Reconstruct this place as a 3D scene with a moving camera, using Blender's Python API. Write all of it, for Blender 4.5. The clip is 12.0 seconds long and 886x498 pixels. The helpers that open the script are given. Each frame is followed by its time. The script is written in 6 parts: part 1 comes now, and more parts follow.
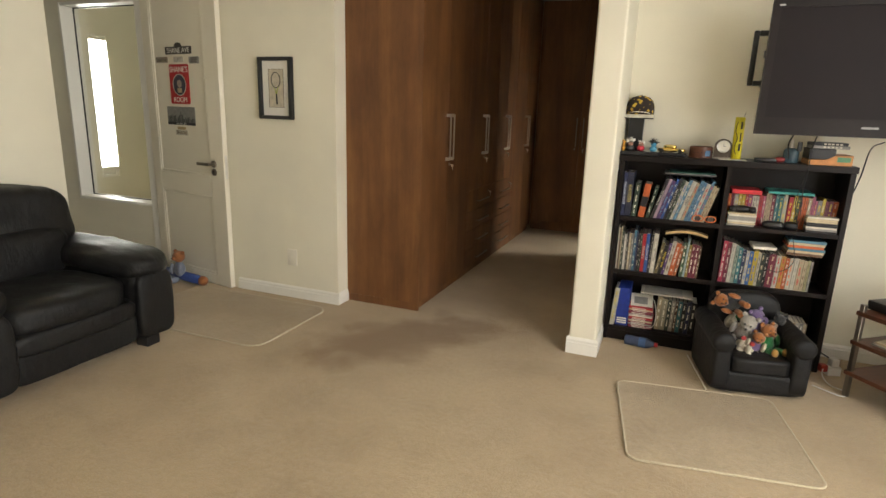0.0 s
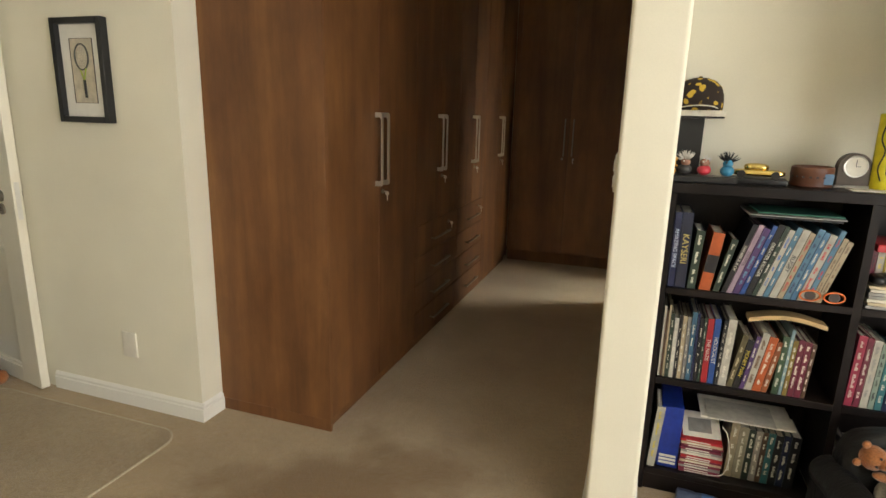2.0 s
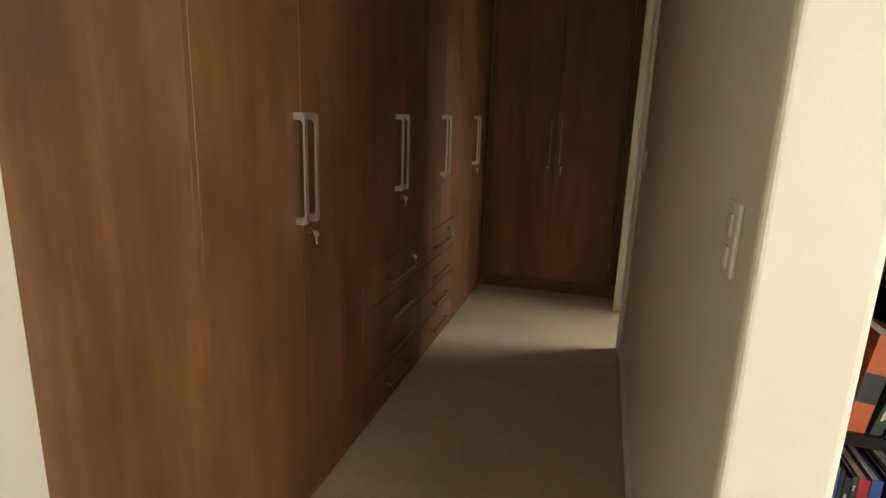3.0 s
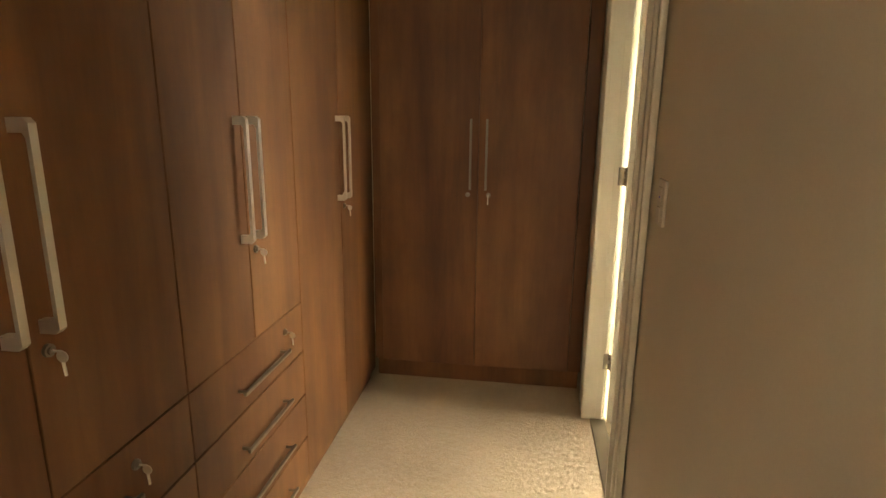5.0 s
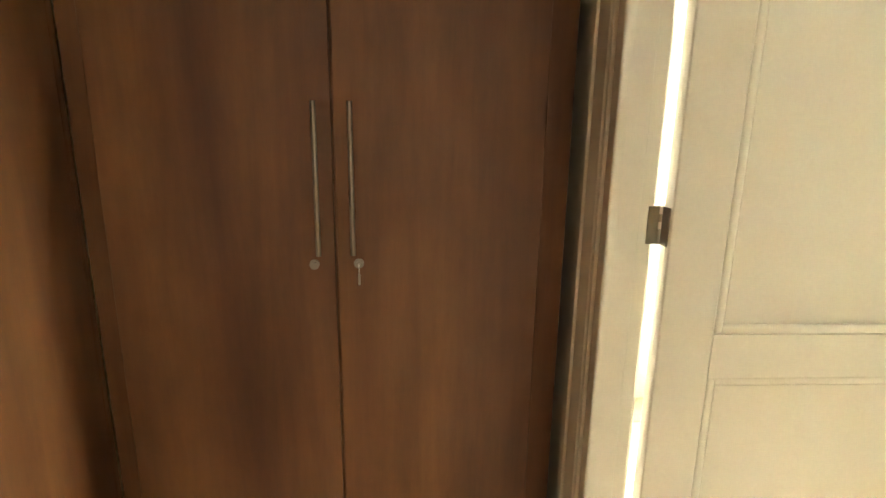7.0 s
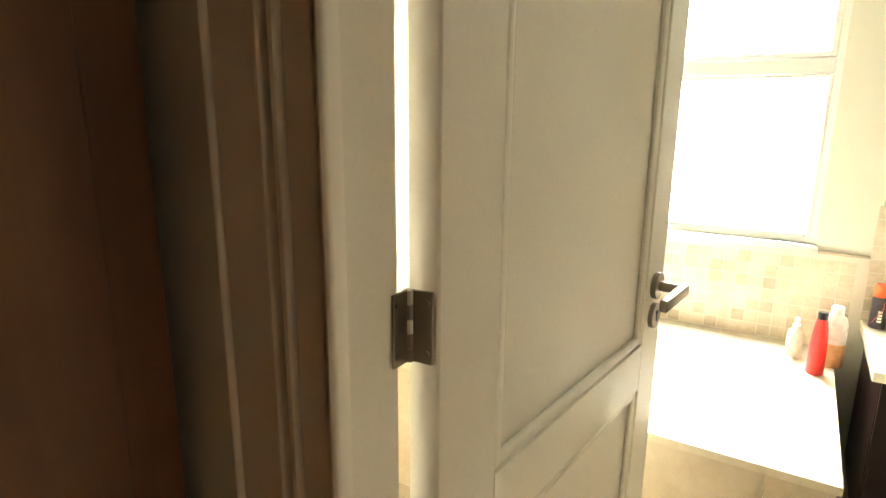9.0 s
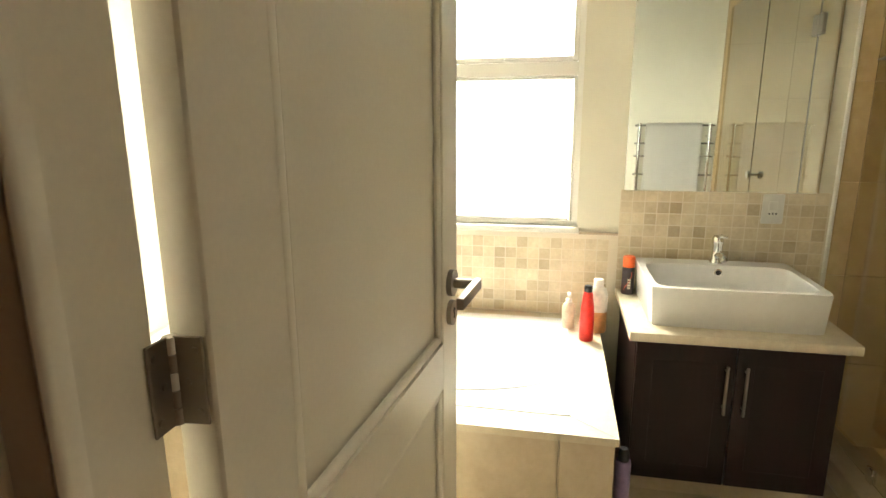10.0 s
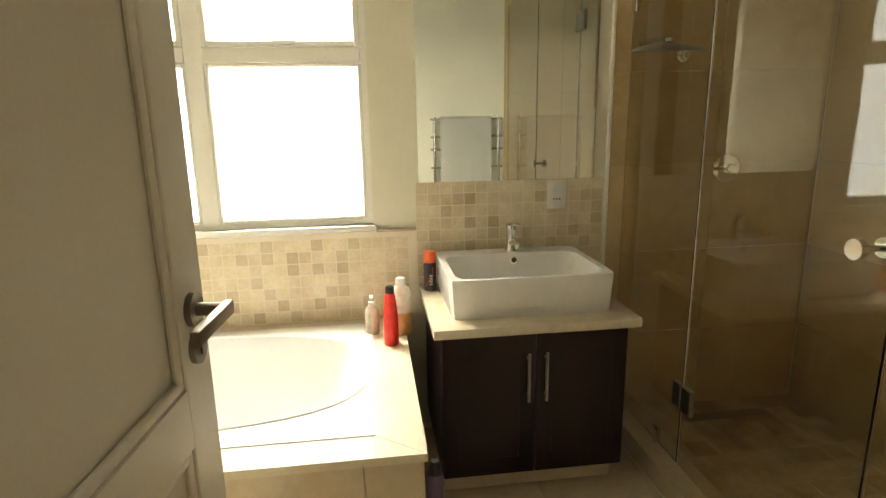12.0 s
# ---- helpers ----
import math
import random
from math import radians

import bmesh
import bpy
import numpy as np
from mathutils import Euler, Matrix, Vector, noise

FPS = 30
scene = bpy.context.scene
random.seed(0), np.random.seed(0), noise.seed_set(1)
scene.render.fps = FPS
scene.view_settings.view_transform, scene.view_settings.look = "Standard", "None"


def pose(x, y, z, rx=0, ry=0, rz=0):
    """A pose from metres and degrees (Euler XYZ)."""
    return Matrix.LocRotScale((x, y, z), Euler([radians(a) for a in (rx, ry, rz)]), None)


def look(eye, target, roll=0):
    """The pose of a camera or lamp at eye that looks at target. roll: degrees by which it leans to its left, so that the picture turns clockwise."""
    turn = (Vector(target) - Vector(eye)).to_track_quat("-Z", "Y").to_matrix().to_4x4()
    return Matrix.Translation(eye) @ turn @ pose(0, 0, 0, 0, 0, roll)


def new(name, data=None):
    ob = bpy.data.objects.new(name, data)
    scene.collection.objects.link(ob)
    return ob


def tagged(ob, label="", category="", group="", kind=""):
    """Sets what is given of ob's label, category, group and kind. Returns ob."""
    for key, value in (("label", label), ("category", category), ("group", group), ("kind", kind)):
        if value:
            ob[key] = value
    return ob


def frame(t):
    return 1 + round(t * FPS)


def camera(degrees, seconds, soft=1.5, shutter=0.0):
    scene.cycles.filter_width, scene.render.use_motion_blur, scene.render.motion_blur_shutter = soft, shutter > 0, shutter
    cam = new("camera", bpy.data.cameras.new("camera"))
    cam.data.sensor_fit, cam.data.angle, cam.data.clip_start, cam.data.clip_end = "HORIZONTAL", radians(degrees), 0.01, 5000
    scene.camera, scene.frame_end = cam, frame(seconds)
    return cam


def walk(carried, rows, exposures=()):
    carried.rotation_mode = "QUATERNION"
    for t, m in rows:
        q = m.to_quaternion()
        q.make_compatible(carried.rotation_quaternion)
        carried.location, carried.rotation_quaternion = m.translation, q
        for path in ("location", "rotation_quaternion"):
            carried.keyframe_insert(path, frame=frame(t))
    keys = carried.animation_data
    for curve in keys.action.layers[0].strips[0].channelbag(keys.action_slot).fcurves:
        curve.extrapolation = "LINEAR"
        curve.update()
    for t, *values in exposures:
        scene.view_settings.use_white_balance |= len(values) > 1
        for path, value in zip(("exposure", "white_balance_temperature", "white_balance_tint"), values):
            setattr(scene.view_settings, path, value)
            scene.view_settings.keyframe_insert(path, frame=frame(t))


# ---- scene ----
cam = camera(76.1, 12.0, soft=1.5)
PATH = [
    (0, (-0.318, 0.312, 1.37), (-1.03, 2.12, 0.898), 1.8),
    (0.5, (-0.37, 0.647, 1.371), (-1.062, 2.464, 0.902), 1.8),
    (1, (-0.434, 1.03, 1.373), (-1.112, 2.851, 0.903), 1.8),
    (1.5, (-0.558, 1.422, 1.363), (-1.223, 3.25, 0.9), 1.7),
    (2, (-0.694, 1.819, 1.35), (-1.326, 3.66, 0.89), 1.5),
    (2.5, (-0.841, 2.237, 1.364), (-1.429, 4.092, 0.901), 1.3),
    (3, (-0.967, 2.688, 1.369), (-1.486, 4.561, 0.9), 2.0),
    (3.2, (-1.009, 2.861, 1.356), (-1.488, 4.746, 0.889), 1.9),
    (4.8, (-1.082, 4.206, 1.363), (-1.39, 6.127, 0.9), 0.7),
    (5, (-1.1, 4.373, 1.366), (-1.383, 6.298, 0.901), 0.6),
    (5.5, (-1.139, 4.758, 1.361), (-1.339, 6.692, 0.89), 0.5),
    (6, (-1.182, 5.162, 1.364), (-1.314, 7.099, 0.883), 0.2),
    (6.5, (-1.256, 5.503, 1.363), (-1.231, 7.446, 0.891), 0.4),
    (6.7, (-1.267, 5.623, 1.354), (-1.173, 7.564, 0.879), 0.4),
    (8.3, (-1.211, 6.398, 1.316), (0.119, 7.813, 0.836), 1.9),
    (8.5, (-1.192, 6.414, 1.323), (0.225, 7.753, 0.876), 0.6),
    (9, (-1.126, 6.503, 1.317), (0.519, 7.55, 0.874), 0.5),
    (9.5, (-1.105, 6.533, 1.319), (0.718, 7.229, 0.879), -0.4),
    (10, (-1.061, 6.522, 1.319), (0.85, 6.913, 0.875), -0.3),
    (10.5, (-0.979, 6.481, 1.311), (0.96, 6.672, 0.861), -0.6),
    (11, (-0.941, 6.455, 1.308), (1.005, 6.515, 0.851), -0.7),
    (11.5, (-0.9, 6.451, 1.3), (1.045, 6.36, 0.843), -0.6),
    (12, (-0.87, 6.447, 1.284), (1.063, 6.202, 0.833), -1.0),
]
EXPOSURE = [(0, -0.12, 6450, 8), (2.2, -0.02, 6400, 6), (3.2, 0.15, 6350, 8), (4.8, 1.2, 7200, 9), (5.8, 1.75, 6900, 9), (6.7, 1.85, 6300, 6), (8.3, 1.55, 6450, 6), (9.5, 0.62, 6500, 8), (10.5, 0.2, 6950, 8), (12.0, -0.25, 7100, 8)]
walk(cam, [(t, look(eye, target, roll)) for t, eye, target, roll in PATH], EXPOSURE)

# ---- daylight ----
world = bpy.data.worlds.new("world")
scene.world = world
world.use_nodes = True
_n = world.node_tree.nodes
_sky = _n.new("ShaderNodeTexSky")
_sky.sky_type = "NISHITA"
_sky.sun_disc = False
_sky.sun_elevation, _sky.sun_rotation = radians(57), radians(86)
world.node_tree.links.new(_sky.outputs[0], _n["Background"].inputs[0])
_n["Background"].inputs[1].default_value = 0.1


def lamp(name, kind, energy, m, colour=(1, 1, 1), size=(1, 1)):
    data = bpy.data.lights.new(name, kind)
    data.energy, data.color = energy, colour
    if kind == "AREA":
        data.shape, data.size, data.size_y = "RECTANGLE", size[0], size[1]
    if kind == "SUN":
        data.angle = radians(0.5)
    ob = new(name, data)
    ob.matrix_world = m
    return ob


# the sun stands over the bathroom side of the house
SUN = Vector((math.cos(radians(57)) * math.cos(radians(4)), math.cos(radians(57)) * math.sin(radians(4)), math.sin(radians(57))))
lamp("sun", "SUN", 2.0, look(SUN * 20, (0, 0, 0)), (1, 0.94, 0.84))
# sky light in the openings of the bedroom window and the bathroom window
lamp("bedroom_window_sky", "AREA", 128, look((1.94, 0.9, 1.35), (-2.0, 1.3, 0.9)), (1, 0.955, 0.925), (2.9, 2.0))
lamp("bathroom_window_sky", "AREA", 400, look((2.18, 7.05, 2.50), (0.85, 7.0, 0.42)), (1, 0.955, 0.87), (1.7, 1.1))
lamp("landing_window_sky", "AREA", 20, look((-5.955, 4.71, 1.33), (-4.0, 4.71, 1.33)), (1, 0.97, 0.9), (0.2, 1.3))

# ---- materials ----
def shader(name, base, rough=0.5, metal=0.0):
    m = bpy.data.materials.new(name)
    m.use_nodes = True
    b = m.node_tree.nodes["Principled BSDF"]
    b.inputs["Base Color"].default_value = (*base, 1)
    b.inputs["Roughness"].default_value = rough
    b.inputs["Metallic"].default_value = metal
    return m, m.node_tree, b


def coords(nt, scale, kind="Object"):
    tc = nt.nodes.new("ShaderNodeTexCoord")
    mp = nt.nodes.new("ShaderNodeMapping")
    mp.inputs["Scale"].default_value = scale
    nt.links.new(tc.outputs[kind], mp.inputs[0])
    return mp.outputs[0]


def noise_tex(nt, vec, scale, detail=4.0, rough=0.55, bend=0.0):
    n = nt.nodes.new("ShaderNodeTexNoise")
    n.inputs["Scale"].default_value, n.inputs["Detail"].default_value = scale, detail
    n.inputs["Roughness"].default_value = rough
    n.inputs["Distortion"].default_value = bend
    nt.links.new(vec, n.inputs["Vector"])
    return n.outputs["Fac"]


def ramp(nt, fac, stops):
    r = nt.nodes.new("ShaderNodeValToRGB")
    el = r.color_ramp.elements
    while len(el) < len(stops):
        el.new(0.5)
    for e, (p, c) in zip(el, stops):
        e.position, e.color = p, (*c, 1)
    nt.links.new(fac, r.inputs[0])
    return r.outputs[0]


def mixed(nt, a, b, fac, mode="MIX"):
    n = nt.nodes.new("ShaderNodeMix")
    n.data_type, n.blend_type = "RGBA", mode
    for sock, v in ((n.inputs[0], fac), (n.inputs[6], a), (n.inputs[7], b)):
        if hasattr(v, "links"):
            nt.links.new(v, sock)
        else:
            sock.default_value = v if isinstance(v, float) else (*v, 1)
    return n.outputs[2]


def bump(nt, b, fac, strength, dist=0.002):
    n = nt.nodes.new("ShaderNodeBump")
    n.inputs["Strength"].default_value, n.inputs["Distance"].default_value = strength, dist
    nt.links.new(fac, n.inputs["Height"])
    nt.links.new(n.outputs[0], b.inputs["Normal"])


def scaled(c, k):
    return tuple(min(1, v * k) for v in c)


def paint(name, col, rough=0.6, grain=260, strength=0.15, vary=0.07):
    m, nt, b = shader(name, col, rough)
    v = coords(nt, (1, 1, 1))
    big = noise_tex(nt, v, 1.7, 3)
    small = noise_tex(nt, v, grain, 3)
    c1 = ramp(nt, big, [(0.3, scaled(col, 1 - vary)), (0.7, scaled(col, 1 + vary * 0.5))])
    c2 = ramp(nt, small, [(0.3, (0.93, 0.93, 0.93)), (0.7, (1, 1, 1))])
    nt.links.new(mixed(nt, c1, c2, 0.5, "MULTIPLY"), b.inputs["Base Color"])
    bump(nt, b, small, strength, 0.001)
    return m


def woodgrain(name, dark, light, rough=0.4, grain=(14, 14, 0.9), per_piece=True, coat=0.0):
    m, nt, b = shader(name, light, rough)
    v = coords(nt, grain)
    if per_piece:
        info = nt.nodes.new("ShaderNodeObjectInfo")
        add = nt.nodes.new("ShaderNodeVectorMath")
        add.operation = "MULTIPLY_ADD"
        add.inputs[1].default_value = (1, 1, 1)
        comb = nt.nodes.new("ShaderNodeCombineXYZ")
        mul = nt.nodes.new("ShaderNodeMath")
        mul.operation = "MULTIPLY"
        mul.inputs[1].default_value = 37.0
        nt.links.new(info.outputs["Random"], mul.inputs[0])
        for i in range(3):
            nt.links.new(mul.outputs[0], comb.inputs[i])
        nt.links.new(v, add.inputs[0])
        nt.links.new(comb.outputs[0], add.inputs[2])
        v = add.outputs[0]
    broad = noise_tex(nt, v, 0.55, 5, 0.6, 0.5)
    fine = noise_tex(nt, v, 5.0, 8, 0.75)
    c1 = ramp(nt, broad, [(0.25, dark), (0.5, tuple((p + q) / 2 for p, q in zip(dark, light))), (0.75, light)])
    c2 = ramp(nt, fine, [(0.25, (0.66, 0.60, 0.54)), (0.6, (1, 1, 1))])
    mid = noise_tex(nt, v, 1.4, 6, 0.7, 0.9)
    c3 = ramp(nt, mid, [(0.28, (0.60, 0.53, 0.47)), (0.62, (1, 1, 1))])
    # soft cloudy figure across the grain
    cloud = noise_tex(nt, coords(nt, (3.2, 3.2, 1.6)), 1.0, 5, 0.62)
    c4 = ramp(nt, cloud, [(0.34, (0.56, 0.51, 0.46)), (0.62, (1, 1, 1))])
    col = mixed(nt, mixed(nt, c1, c2, 0.42, "MULTIPLY"), c3, 0.42, "MULTIPLY")
    nt.links.new(mixed(nt, col, c4, 0.9, "MULTIPLY"), b.inputs["Base Color"])
    rr = nt.nodes.new("ShaderNodeMapRange")
    rr.inputs[3].default_value, rr.inputs[4].default_value = rough - 0.06, rough + 0.12
    nt.links.new(fine, rr.inputs[0])
    nt.links.new(rr.outputs[0], b.inputs["Roughness"])
    b.inputs["Coat Weight"].default_value = coat
    bump(nt, b, fine, 0.12, 0.0006)
    return m


def carpet(name, dark, light, patch_col):
    m, nt, b = shader(name, light, 0.95)
    v = coords(nt, (1, 1, 1))
    tuft = noise_tex(nt, v, 210, 4, 0.7)
    clump = noise_tex(nt, v, 38, 4, 0.6)
    broad = noise_tex(nt, v, 1.3, 4, 0.6)
    c = ramp(nt, broad, [(0.34, dark), (0.62, light)])
    c2 = ramp(nt, clump, [(0.3, (0.86, 0.85, 0.83)), (0.7, (1, 1, 1))])
    c3 = ramp(nt, tuft, [(0.32, (0.50, 0.47, 0.42)), (0.60, (1.0, 1.0, 1.0))])
    col = mixed(nt, mixed(nt, c, c2, 1.0, "MULTIPLY"), c3, 0.8, "MULTIPLY")
    if patch_col:
        # darker brown oval with a noisy edge at the mouth of the passage
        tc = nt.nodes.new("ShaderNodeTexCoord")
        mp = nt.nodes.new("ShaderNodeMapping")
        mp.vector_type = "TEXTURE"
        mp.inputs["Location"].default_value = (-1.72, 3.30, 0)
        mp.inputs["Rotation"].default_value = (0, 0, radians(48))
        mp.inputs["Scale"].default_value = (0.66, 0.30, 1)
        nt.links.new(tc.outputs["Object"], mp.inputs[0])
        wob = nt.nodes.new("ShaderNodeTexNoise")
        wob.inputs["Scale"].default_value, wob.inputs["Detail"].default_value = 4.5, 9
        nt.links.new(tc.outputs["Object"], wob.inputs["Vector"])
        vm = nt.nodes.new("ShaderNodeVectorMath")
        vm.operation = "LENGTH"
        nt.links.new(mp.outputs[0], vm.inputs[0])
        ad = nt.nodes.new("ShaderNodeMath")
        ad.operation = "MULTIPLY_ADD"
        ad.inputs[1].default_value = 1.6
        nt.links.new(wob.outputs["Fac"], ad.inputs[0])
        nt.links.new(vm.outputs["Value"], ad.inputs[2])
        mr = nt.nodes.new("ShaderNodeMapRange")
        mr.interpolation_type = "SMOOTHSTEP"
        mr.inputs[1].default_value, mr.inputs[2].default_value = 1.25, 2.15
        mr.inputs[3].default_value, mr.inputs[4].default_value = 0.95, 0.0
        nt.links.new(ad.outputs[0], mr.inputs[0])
        col = mixed(nt, col, patch_col, mr.outputs[0])
    nt.links.new(col, b.inputs["Base Color"])
    b.inputs["Sheen Weight"].default_value = 0.25
    b.inputs["Sheen Roughness"].default_value = 0.6
    add = nt.nodes.new("ShaderNodeMath")
    add.operation = "MULTIPLY_ADD"
    add.inputs[1].default_value = 1.6
    nt.links.new(clump, add.inputs[0])
    nt.links.new(tuft, add.inputs[2])
    bump(nt, b, add.outputs[0], 0.9, 0.006)
    return m


def leather(name, col, rough=0.36):
    m, nt, b = shader(name, col, rough)
    v = coords(nt, (1, 1, 1))
    vo = nt.nodes.new("ShaderNodeTexVoronoi")
    vo.inputs["Scale"].default_value = 210
    nt.links.new(v, vo.inputs["Vector"])
    crease = noise_tex(nt, coords(nt, (3, 9, 4)), 3.0, 6, 0.65)
    add = nt.nodes.new("ShaderNodeMath")
    add.operation = "MULTIPLY_ADD"
    add.inputs[1].default_value = 9.0
    nt.links.new(crease, add.inputs[0])
    nt.links.new(vo.outputs["Distance"], add.inputs[2])
    bump(nt, b, add.outputs[0], 0.3, 0.004)
    rr = nt.nodes.new("ShaderNodeMapRange")
    rr.inputs[3].default_value, rr.inputs[4].default_value = rough - 0.08, rough + 0.16
    nt.links.new(crease, rr.inputs[0])
    nt.links.new(rr.outputs[0], b.inputs["Roughness"])
    nt.links.new(ramp(nt, crease, [(0.3, scaled(col, 0.7)), (0.8, scaled(col, 1.8))]), b.inputs["Base Color"])
    return m


def stone(name, dark, light, rough=0.35, scale=5.0, piece=0.25):
    m, nt, b = shader(name, light, rough)
    v = coords(nt, (1, 1, 1))
    if piece:
        # each piece is cut from another spot of the slab
        spot = nt.nodes.new("ShaderNodeObjectInfo")
        shift = nt.nodes.new("ShaderNodeVectorMath")
        shift.operation = "ADD"
        nt.links.new(v, shift.inputs[0])
        nt.links.new(spot.outputs["Location"], shift.inputs[1])
        v = shift.outputs[0]
    cloud = noise_tex(nt, v, scale, 7, 0.65)
    vein = noise_tex(nt, v, scale * 9, 5, 0.6)
    c = ramp(nt, cloud, [(0.32, dark), (0.66, light)])
    c2 = ramp(nt, vein, [(0.3, (0.88, 0.86, 0.82)), (0.65, (1, 1, 1))])
    col = mixed(nt, c, c2, 0.8, "MULTIPLY")
    if piece:
        info = nt.nodes.new("ShaderNodeObjectInfo")
        c3 = ramp(nt, info.outputs["Random"], [(0.0, (1 - piece, 1 - piece * 1.15, 1 - piece * 1.4)), (0.30, (0.93, 0.92, 0.89)), (1.0, (1, 1, 1))])
        col = mixed(nt, col, c3, 1.0, "MULTIPLY")
    nt.links.new(col, b.inputs["Base Color"])
    bump(nt, b, vein, 0.1, 0.0008)
    return m


def metal(name, col, rough=0.25):
    m, nt, b = shader(name, col, rough, 1.0)
    n = noise_tex(nt, coords(nt, (900, 900, 30)), 1.0, 3)
    rr = nt.nodes.new("ShaderNodeMapRange")
    rr.inputs[3].default_value, rr.inputs[4].default_value = rough - 0.03, rough + 0.06
    nt.links.new(n, rr.inputs[0])
    nt.links.new(rr.outputs[0], b.inputs["Roughness"])
    return m


def plastic(name, col, rough=0.4, vary=0.12):
    m, nt, b = shader(name, col, rough)
    n = noise_tex(nt, coords(nt, (1, 1, 1)), 35, 5)
    nt.links.new(ramp(nt, n, [(0.3, scaled(col, 1 - vary)), (0.7, scaled(col, 1 + vary * 0.4))]), b.inputs["Base Color"])
    return m


def plush(name, col):
    m, nt, b = shader(name, col, 0.95)
    n = noise_tex(nt, coords(nt, (1, 1, 1)), 160, 4, 0.7)
    nt.links.new(ramp(nt, n, [(0.3, scaled(col, 0.55)), (0.7, scaled(col, 1.15))]), b.inputs["Base Color"])
    b.inputs["Sheen Weight"].default_value = 0.3
    bump(nt, b, n, 0.8, 0.004)
    return m


_hues = {}


def cover(col):
    """Printed book cover or paper of one colour, shared between books."""
    key = tuple(round(c, 3) for c in col)
    if key not in _hues:
        _hues[key] = plastic("printed_cover", key, 0.42, 0.25)
    return _hues[key]


WALL = paint("cream_wall_paint", (0.78, 0.74, 0.60), 0.62)
CEIL = paint("white_ceiling_paint", (0.82, 0.81, 0.77), 0.7)
TRIM = paint("white_gloss_trim_paint", (0.82, 0.80, 0.73), 0.32, 120, 0.05, 0.04)
DOORPAINT = paint("white_satin_door_paint", (0.82, 0.775, 0.645), 0.34, 140, 0.06, 0.04)
WOOD = woodgrain("walnut_veneer", (0.125, 0.046, 0.016), (0.295, 0.137, 0.045), 0.50, (9, 9, 0.75))
DARKWOOD = woodgrain("wenge_veneer", (0.009, 0.0026, 0.0026), (0.027, 0.0075, 0.0065), 0.34)
SHELFWOOD = woodgrain("black_brown_board", (0.008, 0.006, 0.006), (0.018, 0.013, 0.012), 0.38, (9, 9, 2))
TABLEWOOD = woodgrain("red_brown_board", (0.09, 0.03, 0.015), (0.2, 0.08, 0.04), 0.4, (3, 14, 14))
SHELFWOOD.node_tree.nodes["Principled BSDF"].inputs["Specular IOR Level"].default_value = 0.22
DARKWOOD.node_tree.nodes["Principled BSDF"].inputs["Specular IOR Level"].default_value = 0.25
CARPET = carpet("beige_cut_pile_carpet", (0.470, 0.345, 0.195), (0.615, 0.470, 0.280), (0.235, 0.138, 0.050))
MATPILE = carpet("beige_mat_pile", (0.42, 0.315, 0.185), (0.54, 0.42, 0.26), None)
BINDING = plush("cream_binding", (0.62, 0.53, 0.36))
LEATHER = leather("black_leather", (0.008, 0.0078, 0.008), 0.42)
LEATHER.node_tree.nodes["Principled BSDF"].inputs["Specular IOR Level"].default_value = 0.3
STEEL = metal("brushed_steel", (0.74, 0.72, 0.67), 0.38)
CHROME = metal("chrome", (0.78, 0.78, 0.77), 0.08)
BRONZE = metal("aged_steel", (0.30, 0.27, 0.23), 0.34)
TVBODY = plastic("dark_tv_casing", (0.016, 0.012, 0.011), 0.5)
TVBODY.node_tree.nodes["Principled BSDF"].inputs["Specular IOR Level"].default_value = 0.25
BLACK = plastic("black_plastic", (0.014, 0.014, 0.015), 0.35)
TVSCREEN = plastic("dark_screen", (0.020, 0.016, 0.017), 0.5, 0.02)
TVSCREEN.node_tree.nodes["Principled BSDF"].inputs["Specular IOR Level"].default_value = 0.12
WHITEPL = plastic("white_plastic", (0.76, 0.74, 0.68), 0.35, 0.05)
IVORY = plastic("ivory_plastic", (0.74, 0.70, 0.60), 0.35, 0.05)
PAPER = plastic("paper", (0.74, 0.70, 0.60), 0.8, 0.15)
CERAMIC = plastic("white_ceramic", (0.80, 0.79, 0.75), 0.12, 0.03)
ACRYLIC = plastic("white_acrylic", (0.74, 0.74, 0.72), 0.12, 0.03)
MOSAIC = stone("travertine_mosaic", (0.64, 0.535, 0.365), (0.80, 0.705, 0.53), 0.42, 8.0, 0.30)
FLOORMOSAIC = stone("shower_floor_mosaic", (0.42, 0.30, 0.165), (0.66, 0.52, 0.33), 0.42, 9.0, 0.35)
MARBLE = stone("beige_marble", (0.50, 0.40, 0.27), (0.64, 0.55, 0.41), 0.28, 3.0, 0.1)
SHOWERTILE = stone("shower_tile", (0.50, 0.36, 0.185), (0.63, 0.48, 0.275), 0.34, 2.6, 0.12)
GROUT = paint("cream_grout", (0.76, 0.68, 0.54), 0.85, 90)
SHOWERGROUT = paint("brown_shower_grout", (0.50, 0.38, 0.22), 0.8, 90)
COUNTER = stone("cream_stone_top", (0.63, 0.56, 0.42), (0.71, 0.64, 0.49), 0.22, 30.0, 0)
TOWEL = paint("white_towelling", (0.86, 0.83, 0.76), 0.95, 320, 0.5)
MIRROR, _, _ = shader("mirror_silver", (0.80, 0.84, 0.79), 0.015, 1.0)
GLASS, _, _b = shader("clear_glass", (0.93, 0.95, 0.92), 0.0)
_b.inputs["Transmission Weight"].default_value, _b.inputs["IOR"].default_value = 1.0, 1.5
SKYGLOW, _nt, _b = shader("hazy_white_sky", (1, 1, 1), 1.0)
